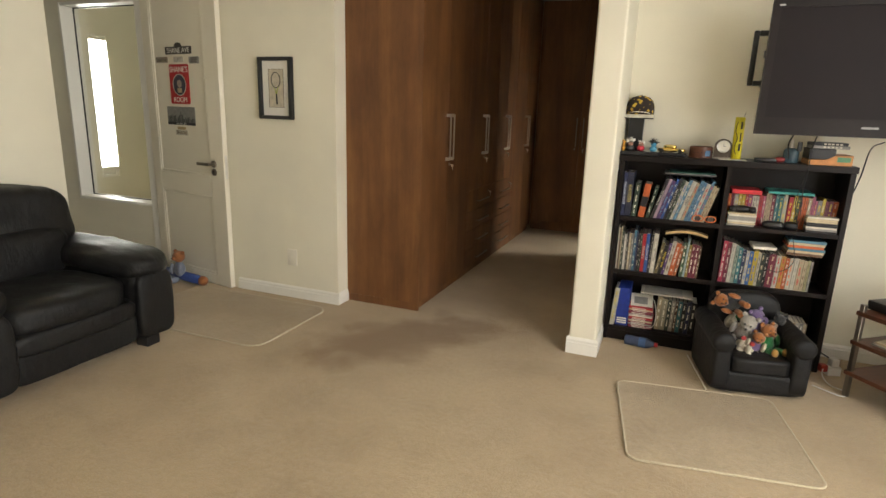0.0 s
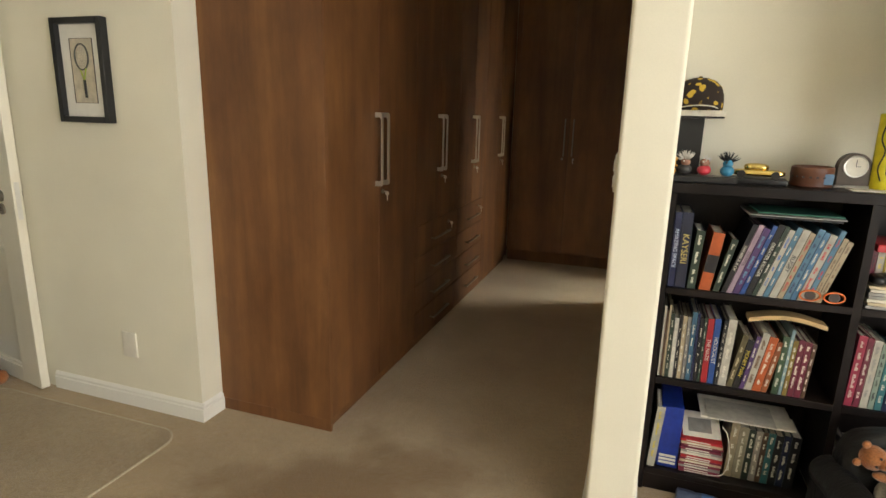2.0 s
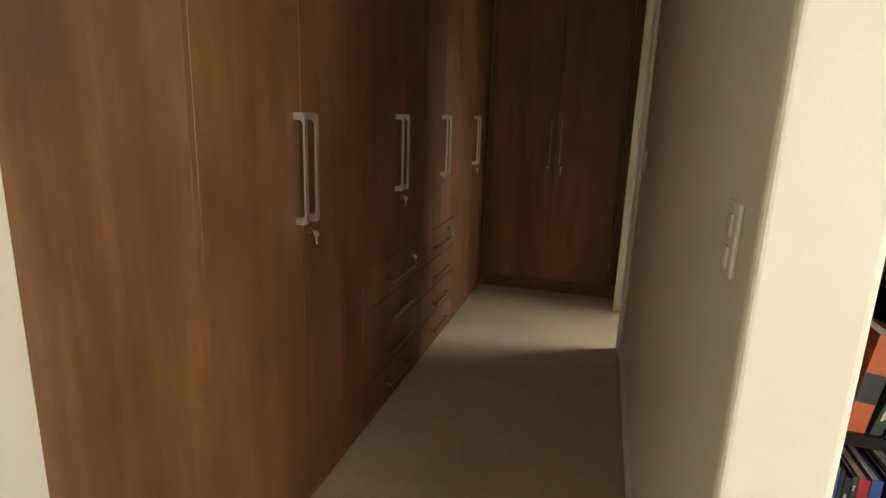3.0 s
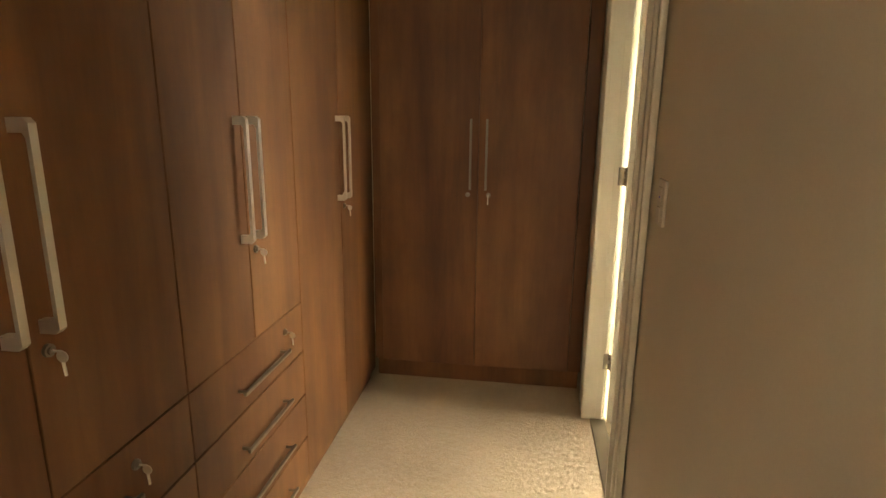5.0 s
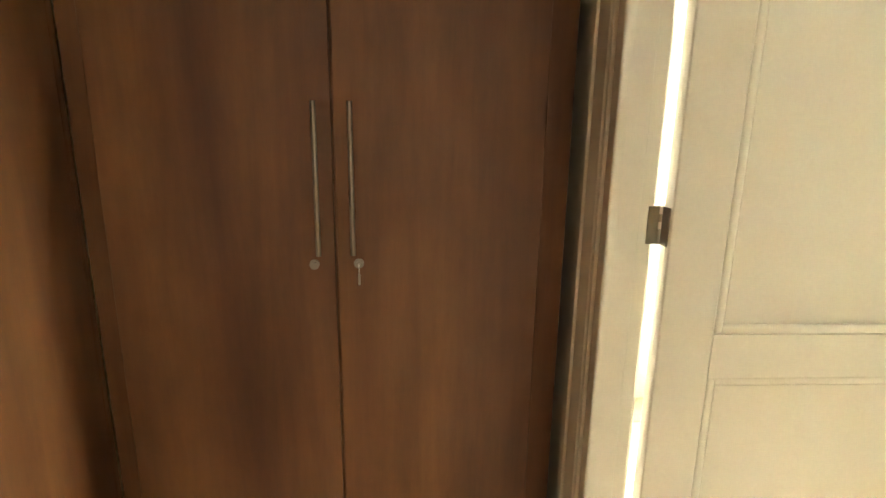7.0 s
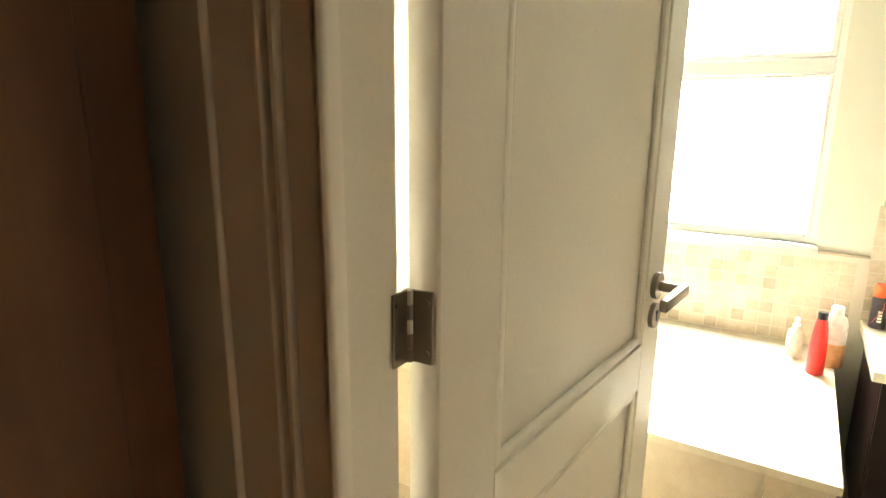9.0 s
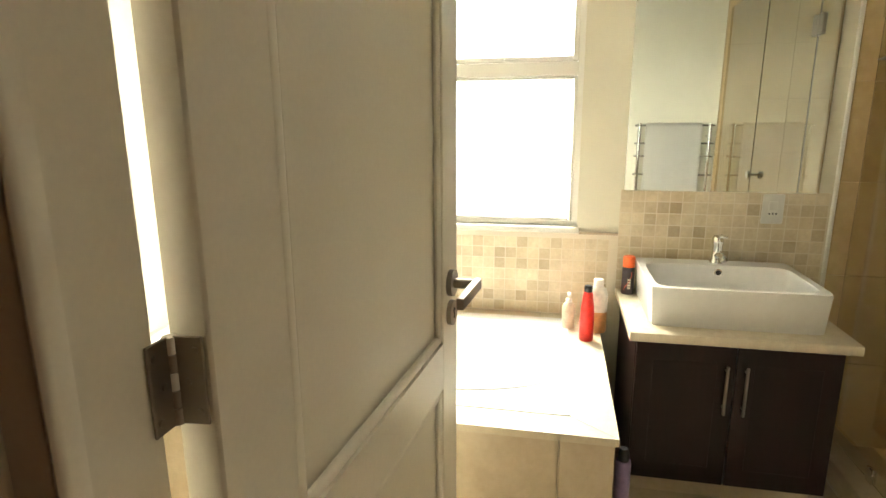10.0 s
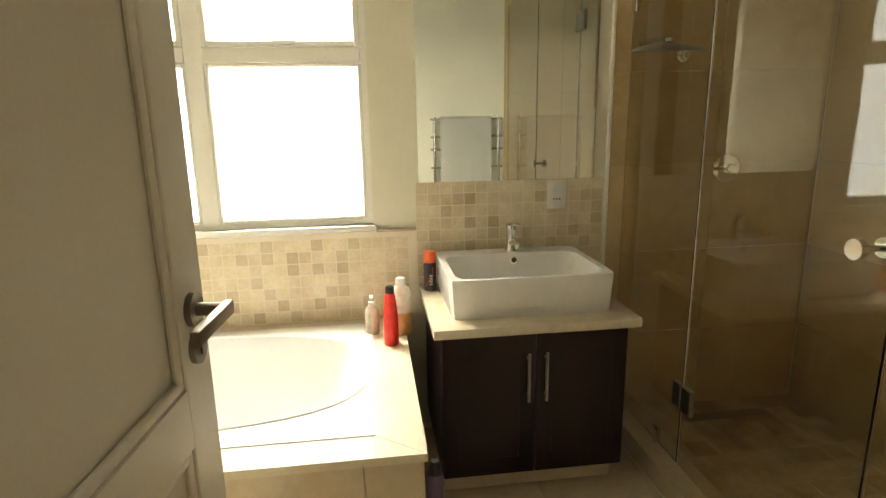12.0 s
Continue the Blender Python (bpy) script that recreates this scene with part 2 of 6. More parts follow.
_b.inputs["Emission Color"].default_value, _b.inputs["Emission Strength"].default_value = (1, 0.98, 0.94, 1), 6.0

# ---- building tools ----
def link(name, bm, mats, parent=None, label="", smooth=None):
    me = bpy.data.meshes.new(name)
    bmesh.ops.recalc_face_normals(bm, faces=bm.faces[:])
    bm.to_mesh(me)
    bm.free()
    for m in mats if isinstance(mats, (list, tuple)) else [mats]:
        me.materials.append(m)
    if smooth is not None:
        me.polygons.foreach_set("use_smooth", [True] * len(me.polygons))
        if smooth < 180:
            me.set_sharp_from_angle(angle=radians(smooth))
    ob = new(name, me)
    if parent:
        ob.parent = parent
    if label:
        ob["label"] = label
    return ob


def part(name, bm, mats, parent, label="", smooth=40):
    return link(name, bm, mats, parent, label, smooth)


def thing(name, label, category, m=None, group=""):
    ob = new(name)
    ob.empty_display_size = 0.1
    if m is not None:
        ob.matrix_world = m
    return tagged(ob, label, category, group)


def setting(name, bm, mats, label="", parent=None):
    return tagged(link(name, bm, mats, parent), label, kind="structure")


def box(bm, x0, x1, y0, y1, z0, z1, r=0.0, seg=2, mi=0):
    vs = bmesh.ops.create_cube(bm, size=1)["verts"]
    bmesh.ops.transform(bm, matrix=Matrix.Translation(((x0 + x1) / 2, (y0 + y1) / 2, (z0 + z1) / 2)) @ Matrix.Diagonal((abs(x1 - x0), abs(y1 - y0), abs(z1 - z0), 1)), verts=vs)
    fs = list({f for v in vs for f in v.link_faces})
    if r:
        es = list({e for v in vs for e in v.link_edges})
        fs = fs + bmesh.ops.bevel(bm, geom=es, offset=r, segments=seg, profile=0.5, affect="EDGES")["faces"]
    for f in fs:
        if f.is_valid:
            f.material_index = mi
    return bm


def one(*a, **k):
    return box(bmesh.new(), *a, **k)


def cyl(bm, p, q, r, r2=None, seg=20, mi=0):
    p, q = Vector(p), Vector(q)
    d = q - p
    m = Matrix.Translation((p + q) / 2) @ d.to_track_quat("Z", "Y").to_matrix().to_4x4()
    vs = bmesh.ops.create_cone(bm, cap_ends=True, segments=seg, radius1=r, radius2=r if r2 is None else r2, depth=d.length, matrix=m)["verts"]
    for f in {f for v in vs for f in v.link_faces}:
        f.material_index = mi
    return bm


def ball(bm, c, r, m=None, seg=14, mi=0):
    r = (r, r, r) if not isinstance(r, (tuple, list)) else r
    vs = bmesh.ops.create_uvsphere(bm, u_segments=seg, v_segments=max(6, seg * 2 // 3), radius=1, matrix=Matrix.Translation(c) @ (m or Matrix()) @ Matrix.Diagonal((*r, 1)))["verts"]
    for f in {f for v in vs for f in v.link_faces}:
        f.material_index = mi
    return bm


def lathe(bm, prof, c=(0, 0, 0), seg=28, sx=1, sy=1, mi=0):
    rings = []
    for r, z in prof:
        rings.append([bm.verts.new((c[0] + r * sx * math.cos(a), c[1] + r * sy * math.sin(a), c[2] + z)) for a in (2 * math.pi * i / seg for i in range(seg))])
    for a, b in zip(rings, rings[1:]):
        for i in range(seg):
            j = (i + 1) % seg
            bm.faces.new((a[i], a[j], b[j], b[i])).material_index = mi
    for ring in (rings[0], rings[-1]):
        bm.faces.new(ring).material_index = mi
    return bm


def tube(bm, pts, r, seg=10, closed=False, mi=0):
    pts = [Vector(p) for p in pts]
    n = len(pts)
    rings = []
    side = None
    for i, p in enumerate(pts):
        a = pts[(i - 1) % n] if closed or i else p
        b = pts[(i + 1) % n] if closed or i < n - 1 else p
        d = (b - a).normalized()
        if side is None:
            side = d.orthogonal().normalized()
        side = (side - d * side.dot(d)).normalized()
        up = d.cross(side)
        rings.append([bm.verts.new(p + r * (math.cos(t) * side + math.sin(t) * up)) for t in (2 * math.pi * k / seg for k in range(seg))])
    pairs = list(zip(rings, rings[1:])) + ([(rings[-1], rings[0])] if closed else [])
    for a, b in pairs:
        for k in range(seg):
            j = (k + 1) % seg
            bm.faces.new((a[k], a[j], b[j], b[k])).material_index = mi
    if not closed:
        for ring in (rings[0], rings[-1]):
            bm.faces.new(ring).material_index = mi
    return bm


def curve_pts(pts, n=8):
    """Points of a smooth line through the given ones."""
    p = [Vector(q) for q in pts]
    p = [p[0] * 2 - p[1]] + p + [p[-1] * 2 - p[-2]]
    out = []
    for i in range(1, len(p) - 2):
        for k in range(n):
            t = k / n
            out.append(0.5 * (2 * p[i] + (p[i + 1] - p[i - 1]) * t + (2 * p[i - 1] - 5 * p[i] + 4 * p[i + 1] - p[i + 2]) * t * t + (3 * p[i] - p[i - 1] - 3 * p[i + 1] + p[i + 2]) * t ** 3))
    return out + [p[-2]]


def cushion(bm, x0, x1, y0, y1, z0, z1, k=3.4, cuts=10, sag=0.0, rough=0.0, mi=0):
    """A stuffed, rounded block."""
    had = len(bm.verts)
    bmesh.ops.create_cube(bm, size=2)
    bm.verts.ensure_lookup_table()
    bmesh.ops.subdivide_edges(bm, edges=list({e for v in bm.verts[had:] for e in v.link_edges}), cuts=cuts, use_grid_fill=True)
    bm.verts.ensure_lookup_table()
    seen = bm.verts[had:]
    c = Vector(((x0 + x1) / 2, (y0 + y1) / 2, (z0 + z1) / 2))
    h = Vector((abs(x1 - x0) / 2, abs(y1 - y0) / 2, abs(z1 - z0) / 2))
    for v in seen:
        p = v.co.copy()
        q = sum(abs(t) ** k for t in p) ** (1 / k)
        p = p / q
        s = Vector((p.x * h.x, p.y * h.y, p.z * h.z))
        s.z -= sag * max(0, p.z) * max(0, 1 - p.x ** 2) * max(0, 1 - p.y ** 2)
        if rough:
            s += p.normalized() * rough * noise.noise((c + s) * 9)
        v.co = c + s
        for f in v.link_faces:
            f.material_index = mi
    return bm


def text(word, size, m, mat, parent, name="lettering", depth=0.0008):
    cu = bpy.data.curves.new("words", "FONT")
    cu.body, cu.size, cu.extrude = word, size, depth
    cu.align_x = cu.align_y = "CENTER"
    tmp = bpy.data.objects.new("words", cu)
    scene.collection.objects.link(tmp)
    me = bpy.data.meshes.new_from_object(tmp.evaluated_get(bpy.context.evaluated_depsgraph_get()))
    bpy.data.objects.remove(tmp)
    me.materials.append(mat)
    ob = new(name, me)
    ob.parent = parent
    ob.matrix_local = m
    return ob


def wall_with_holes(bm, axis, c0, c1, a0, a1, z0, z1, holes):
    """A wall c0..c1 thick across axis 'x' or 'y', from a0 to a1, with holes (b0, b1, low, high)."""
    def slab(p, q, lo, hi):
        if q - p > 1e-4 and hi - lo > 1e-4:
            box(bm, c0, c1, p, q, lo, hi) if axis == "x" else box(bm, p, q, c0, c1, lo, hi)
    at = a0
    for b0, b1, lo, hi in sorted(holes):
        slab(at, b0, z0, z1)
        slab(b0, b1, z0, lo)
        slab(b0, b1, hi, z1)
        at = b1
    slab(at, a1, z0, z1)
    return bm

# ---- the large structure ----
H = 2.62
bm = one(-5.7, 2.1, -2.75, 4.2, -0.1, 0)
box(bm, -2.6, -0.735, 4.2, 7.8, -0.1, 0)
box(bm, -6.1, -2.6, 4.2, 6.0, -0.1, 0)
setting("floor", bm, CARPET, "beige cut-pile carpet with darker patches")
setting("floor_bathroom", one(-0.735, 1.5, 4.4, 8.3, -0.1, -0.006), GROUT, "cream grout bed under beige floor tiles")
bm = one(-6.3, 2.15, -2.8, 4.26, H, H + 0.12)
box(bm, -6.3, 1.5, 4.26, 8.3, H, H + 0.12)
setting("ceiling", bm, CEIL, "plain white ceiling")

bm = bmesh.new()
box(bm, -4.05, -3.9, -2.75, 2.78, 0, H)
setting("wall_left", bm, WALL, "cream painted wall behind the leather armchair")
bm = wall_with_holes(bmesh.new(), "y", 3.626, 3.79, -3.36, -2.418, 0, H, [])
setting("wall_picture", bm, WALL, "cream painted wall beside the wardrobes")
bm = wall_with_holes(bmesh.new(), "y", 3.74, 3.90, -5.7, -3.36, 0, H, [(-5.10, -4.265, 0.55, 2.12), (-4.195, -3.362, 0, 2.26)])
setting("wall_entrance", bm, WALL, "cream painted wall with a door and an inner window")
bm = one(-5.7, -5.55, 1.6, 3.74, 0, H)
box(bm, -5.55, -4.05, 1.6, 1.75, 0, H)
setting("wall_alcove", bm, WALL, "cream painted alcove wall")
# landing beyond the inner window
bm = wall_with_holes(bmesh.new(), "x", -6.1, -5.95, 3.9, 6.0, 0, H, [(4.605, 4.812, 0.57, 2.03)])
box(bm, -5.95, -2.6, 6.0, 6.15, 0, H)
setting("wall_landing", bm, WALL, "cream painted landing wall with a narrow window")

# room side behind the camera, with its wide window
setting("wall_back", one(-4.05, 2.1, -2.75, -2.6, 0, H), WALL, "cream painted wall")
bm = wall_with_holes(bmesh.new(), "x", 1.95, 2.1, -2.6, 4.14, 0, H, [(-0.6, 2.4, 0.3, 2.4)])
setting("wall_right", bm, WALL, "cream painted wall with a wide window")
setting("wall_bookcase", one(-0.606, 2.1, 4.14, 4.26, 0, H), WALL, "cream painted wall behind the bookcase")
bm = one(-0.7605, -0.606, 3.518, 4.30, 0, H, 0.013, 4)
setting("wall_nib", bm, WALL, "cream painted end of the passage wall")
bm = wall_with_holes(bmesh.new(), "x", -0.760, -0.7, 4.26, 8.25, 0, H, [(6.09, 6.835, 0, 2.22)])
setting("wall_passage", bm, WALL, "cream painted passage wall with the bathroom doorway")
setting("wall_wardrobe_back", one(-2.62, -2.5, 3.79, 7.8, 0, H), WALL, "wall behind the wardrobes")
setting("wall_passage_end", one(-2.5, -0.79, 7.68, 7.8, 0, H), WALL, "wall behind the end wardrobe")

# bathroom shell
bm = wall_with_holes(bmesh.new(), "x", 1.335, 1.50, 4.4, 8.25, 0, H, [(6.44, 7.68, 0.88, 2.15)])
setting("wall_bath_window", bm, WALL, "cream painted bathroom wall with the window")
setting("wall_bath_end", one(-0.712, 1.335, 8.1, 8.25, 0, H), WALL, "cream painted bathroom end wall")
setting("wall_shower_back", one(-0.712, 1.335, 4.4, 4.55, 0, H), WALL, "shower back wall")


def skirting(name, runs, h=0.085, t=0.014):
    """Skirting board with a stepped moulded top; runs: (x0, y0, x1, y1, nx, ny)."""
    bm = bmesh.new()
    for x0, y0, x1, y1, nx, ny in runs:
        prof = [(0, 0), (t, 0), (t, h * 0.68), (t * 0.72, h * 0.72), (t * 0.72, h * 0.86), (t * 0.35, h * 0.95), (0.002, h), (0, h)]
        ends = []
        for x, y in ((x0, y0), (x1, y1)):
            ends.append([bm.verts.new((x + nx * d, y + ny * d, z)) for d, z in prof])
        n = len(prof)
        for i in range(n):
            j = (i + 1) % n
            bm.faces.new((ends[0][i], ends[0][j], ends[1][j], ends[1][i]))
        bm.faces.new(ends[0])
        bm.faces.new(ends[1])
    return setting(name, bm, TRIM, "white moulded skirting board")


skirting("baseboard", [(-3.3, 3.626, -2.404, 3.626, 0, -1), (-2.418, 3.626, -2.418, 3.75, 1, 0)])
skirting("baseboard_nib", [(-0.774, 3.518, -0.592, 3.518, 0, -1), (-0.760, 3.518, -0.760, 3.66, -1, 0), (-0.606, 3.518, -0.606, 3.835, 1, 0)], 0.10)
skirting("baseboard_passage", [(-0.760, 3.66, -0.760, 5.925, -1, 0)], 0.085)
skirting("baseboard_bookcase", [(-0.628, 4.14, 1.95, 4.14, 0, -1)])
skirting("baseboard_left", [(-3.9, -2.6, -3.9, 2.78, 1, 0), (-4.05, 2.78, -3.9, 2.78, 0, 1)])
skirting("baseboard_entrance", [(-5.55, 3.74, -4.27, 3.74, 0, -1)])


BROAD = ((0, 0.011, 0.026), (0.011, 0.055, 0.017), (0.055, 0.062, 0.023), (0.062, 0.074, 0.014), (0.074, 0.082, 0.023), (0.082, 0.145, 0.017), (0.145, 0.155, 0.021))
NARROW = ((0, 0.050, 0.016), (0.050, 0.071, 0.023), (0.071, 0.106, 0.013), (0.106, 0.129, 0.022))


def moulding(bm, y, side, z1, x=-0.764, steps=BROAD):
    """Upright architrave with ridges, on the passage side of the bathroom doorway."""
    for a, b, d in steps:
        lo, hi = sorted((y + side * a, y + side * b))
        box(bm, x - d, x - 0.0005, lo, hi, 0, z1, 0.006, 3)


def window_light(parent, axis, c, a0, a1, z0, z1, f=0.03, d=0.04, pane=True):
    """One framed light of a window, centred on plane c; a0..a1 along the wall."""
    bm = bmesh.new()
    def bar(p, q, lo, hi):
        box(bm, c - d / 2, c + d / 2, p, q, lo, hi, 0.004, 1) if axis == "x" else box(bm, p, q, c - d / 2, c + d / 2, lo, hi, 0.004, 1)
    bar(a0, a0 + f, z0, z1)
    bar(a1 - f, a1, z0, z1)
    bar(a0 + f, a1 - f, z0, z0 + f)
    bar(a0 + f, a1 - f, z1 - f, z1)
    fr = part("window_frame", bm, TRIM, parent)
    if pane:
        g = one(c - 0.003, c + 0.003, a0 + f, a1 - f, z0 + f, z1 - f) if axis == "x" else one(a0 + f, a1 - f, c - 0.003, c + 0.003, z0 + f, z1 - f)
        p = part("pane", g, GLASS, fr)
        p.visible_shadow = False
    return fr


# bathroom window: two fixed lights with top-hung fanlights
window_1 = tagged(thing("window_1", "white metal window, bright with hazy daylight", "window"), kind="structure")
XW = 1.385
part("frame", wall_with_holes(bmesh.new(), "x", XW - 0.03, XW + 0.03, 6.44, 7.68, 0.88, 2.15, [(6.462, 7.024, 0.902, 2.128), (7.086, 7.658, 0.902, 2.128)]), TRIM, window_1)
for a0, a1 in ((6.462, 7.024), (7.086, 7.658)):
    window_light(window_1, "x", XW - 0.004, a0, a1, 0.902, 1.49, 0.014, 0.05)
    window_light(window_1, "x", XW - 0.010, a0, a1, 1.545, 2.128, 0.022, 0.05)
    part("transom", one(XW - 0.034, XW + 0.02, a0, a1, 1.49, 1.545, 0.004, 1), TRIM, window_1)
    bm = one(XW - 0.052, XW - 0.036, (a0 + a1) / 2 - 0.05, (a0 + a1) / 2 + 0.03, 1.557, 1.568, 0.003, 1)
    cyl(bm, (XW - 0.06, (a0 + a1) / 2 + 0.02, 1.56), (XW - 0.03, (a0 + a1) / 2 + 0.02, 1.56), 0.009)
    part("window_handle", bm, WHITEPL, window_1)
part("window_sill", one(1.322, XW, 6.432, 7.69, 0.855, 0.88, 0.004, 2), TRIM, window_1)
tagged(link("backdrop", one(6.0, 6.05, 0.0, 16.0, -3.0, 4.4), SKYGLOW), "bright hazy sky outside the bathroom window", kind="structure")
tagged(link("backdrop_landing", one(-7.0, -6.98, 3.0, 7.0, 0.0, 3.0), SKYGLOW), "bright sky outside the landing window", kind="structure")

# inner window beside the bedroom door and the narrow landing window
window_2 = tagged(thing("window_2", "fixed inner window with a white reveal looking onto the landing", "window"), kind="structure")
bm = bmesh.new()
box(bm, -5.118, -5.094, 3.728, 3.895, 0.55, 2.14, 0.004, 1)
box(bm, -5.094, -4.262, 3.728, 3.895, 2.115, 2.14, 0.004, 1)
part("frame", bm, TRIM, window_2)
part("window_sill", one(-5.12, -4.262, 3.728, 3.895, 0.53, 0.556, 0.005, 2), TRIM, window_2)
bm = bmesh.new()
box(bm, -5.094, -5.086, 3.84, 3.852, 0.556, 2.115)
box(bm, -5.086, -4.262, 3.84, 3.852, 2.107, 2.115)
box(bm, -5.086, -4.262, 3.84, 3.852, 0.556, 0.563)
part("gasket", bm, BLACK, window_2, "thin black glazing seal")
p = part("pane", one(-5.086, -4.262, 3.843, 3.849, 0.563, 2.107), GLASS, window_2)
p.visible_shadow = False
window_3 = tagged(thing("window_3", "narrow white framed landing window with a blind pulled partly down", "window"), kind="structure")
window_light(window_3, "x", -5.985, 4.605, 4.812, 0.57, 2.03, 0.03, 0.05)
part("blind", one(-5.976, -5.966, 4.636, 4.781, 1.885, 1.998), PAPER, window_3, "white roller blind pulled down a little")
part("bottom_rail", one(-5.978, -5.962, 4.636, 4.781, 0.602, 0.70, 0.004, 1), TRIM, window_3)
# wide bedroom window behind the walker
window_4 = tagged(thing("window_4", "wide white framed bedroom window", "window"), kind="structure")
for i in range(3):
    window_light(window_4, "x", 2.03, -0.6 + i, 0.4 + i, 0.3, 2.4, 0.05, 0.06)


# ---- doors ----
def lever(parent, x, z, face, way, mat=STEEL):
    """Lever handle on a round rose with a key rose under it; face -1 or 1 is the side, way the lever's direction."""
    y = face * 0.021
    bm = cyl(bmesh.new(), (x, y - face * 0.002, z), (x, y + face * 0.009, z), 0.026, seg=28)
    part("handle_rose", bm, mat, parent)
    bm = cyl(bmesh.new(), (x, y + face * 0.008, z), (x, y + face * 0.052, z), 0.010)
    box(bm, min(x - way * 0.012, x + way * 0.125), max(x - way * 0.012, x + way * 0.125), min(y + face * 0.046, y + face * 0.060), max(y + face * 0.046, y + face * 0.060), z - 0.011, z + 0.011, 0.003, 2)
    part("door_handle", bm, mat, parent, "square brushed steel lever")
    bm = cyl(bmesh.new(), (x, y - face * 0.002, z - 0.06), (x, y + face * 0.008, z - 0.06), 0.025, seg=28)
    k = part("key_rose", bm, mat, parent)
    bm = cyl(bmesh.new(), (x, y, z - 0.054), (x, y + face * 0.0095, z - 0.054), 0.005)
    box(bm, x - 0.002, x + 0.002, min(y, y + face * 0.0095), max(y, y + face * 0.0095), z - 0.071, z - 0.054)
    part("keyhole", bm, BLACK, k)


def panel_door(name, label, w, h, m, stile=0.112, lock_stile=0.097, mid0=0.81, mid1=0.903, foot=0.20):
    d = tagged(thing(name, label, "door", m), kind="structure")
    t = 0.02
    top = h - 0.12
    bm = bmesh.new()
    box(bm, 0, stile, -t, t, 0.008, h, 0.003, 1)
    box(bm, w - lock_stile, w, -t, t, 0.008, h, 0.003, 1)
    for lo, hi in ((0.008, foot), (mid0, mid1), (top, h)):
        box(bm, stile, w - lock_stile, -t, t, lo, hi)
    part("leaf_frame", bm, DOORPAINT, d)
    for lo, hi in ((foot, mid0), (mid1, top)):
        part("panel", one(stile - 0.002, w - lock_stile + 0.002, -t + 0.012, t - 0.012, lo, hi), DOORPAINT, d)
        for s in (-1, 1):
            bm = bmesh.new()
            a0, a1, b0, b1 = stile, w - lock_stile, lo, hi
            g = 0.020
            y0, y1 = sorted((s * (t - 0.0125), s * (t - 0.002)))
            box(bm, a0, a0 + g, y0, y1, b0, b1, 0.0075, 4)
            box(bm, a1 - g, a1, y0, y1, b0, b1, 0.0075, 4)
            box(bm, a0 + g * 0.6, a1 - g * 0.6, y0, y1, b0, b0 + g, 0.0075, 4)
            box(bm, a0 + g * 0.6, a1 - g * 0.6, y0, y1, b1 - g, b1, 0.0075, 4)
            part("bead", bm, DOORPAINT, d)
    return d


def hinge(parent, x, y, z, ang, ja, jb):
    """Butt hinge at the pin (x, y): one leaf flat on the jamb, one on the door's edge."""
    half = 0.0375
    step = 2 * half / 5
    h = part("hinge", tube(bmesh.new(), [(x, y, z - half), (x, y, z - half + step - 0.001)], 0.0055), BRONZE, parent, "dull steel butt hinge")
    for k in range(1, 5):
        part("knuckle", cyl(bmesh.new(), (x, y, z - half + step * k), (x, y, z - half + step * (k + 1) - 0.001), 0.0056, seg=14), BRONZE if k % 2 else STEEL, h)
    for a in (ja, jb):
        bm = one(0.003, 0.027, -0.0015, 0.0015, z - half, z + half, 0.001, 1)
        for sz in (-0.026, 0.0, 0.026):
            cyl(bm, (0.016 + (0.005 if sz else -0.003), -0.003, z + sz), (0.016 + (0.005 if sz else -0.003), 0.003, z + sz), 0.003, seg=10)
        bmesh.ops.transform(bm, matrix=Matrix.Translation((x, y, 0)) @ Matrix.Rotation(a, 4, "Z"), verts=bm.verts)
        part("plate", bm, BRONZE, h)
    return h


# bedroom door, a little ajar
M1 = pose(-4.185, 3.731, 0, 0, 0, -10)
door_1 = panel_door("door_1", "white panelled bedroom door with small name signs, ajar", 0.875, 2.24, M1, 0.10, 0.155, 0.70, 0.845, 0.085)
lever(door_1, 0.768, 0.942, -1, -1, BRONZE)
lever(door_1, 0.768, 0.942, 1, -1, BRONZE)
part("lock_plate", one(0.874, 0.877, -0.010, 0.010, 0.84, 1.01, 0.001, 1), STEEL, door_1)
bm = bmesh.new()
box(bm, -4.262, -4.197, 3.722, 3.90, 0, 2.30, 0.003, 1)
box(bm, -4.197, -3.362, 3.745, 3.90, 2.262, 2.30, 0.003, 1)
setting("trim_door_1", bm, TRIM, "white door frame")

# bathroom door, open into the bathroom
M2 = pose(-0.692, 6.802, 0, 0, 0, -5.2)
door_2 = panel_door("door_2", "white panelled bathroom door standing open", 0.725, 2.20, M2)
lever(door_2, 0.672, 1.012, -1, -1, BRONZE)
lever(door_2, 0.672, 1.012, 1, -1, BRONZE)
door_frame = thing("trim_door_2", "white painted bathroom door frame with steel hinges", "door frame")
tagged(door_frame, kind="structure")
bm = bmesh.new()
box(bm, -0.797, -0.713, 6.816, 6.8345, 0, 2.22, 0.002, 1)
box(bm, -0.797, -0.742, 6.8135, 6.816, 0, 2.22, 0.001, 1)
part("jamb_far", bm, DOORPAINT, door_frame)
bm = bmesh.new()
box(bm, -0.793, -0.713, 6.0905, 6.104, 0, 2.22, 0.002, 1)
part("jamb_near", bm, DOORPAINT, door_frame)
part("head", one(-0.793, -0.713, 6.104, 6.816, 2.205, 2.2195, 0.002, 1), DOORPAINT, door_frame)
bm = bmesh.new()
moulding(bm, 6.8135, 1, 2.30, -0.780)
part("architrave_far", bm, DOORPAINT, door_frame)
bm = bmesh.new()
moulding(bm, 6.098, -1, 2.30, steps=NARROW)
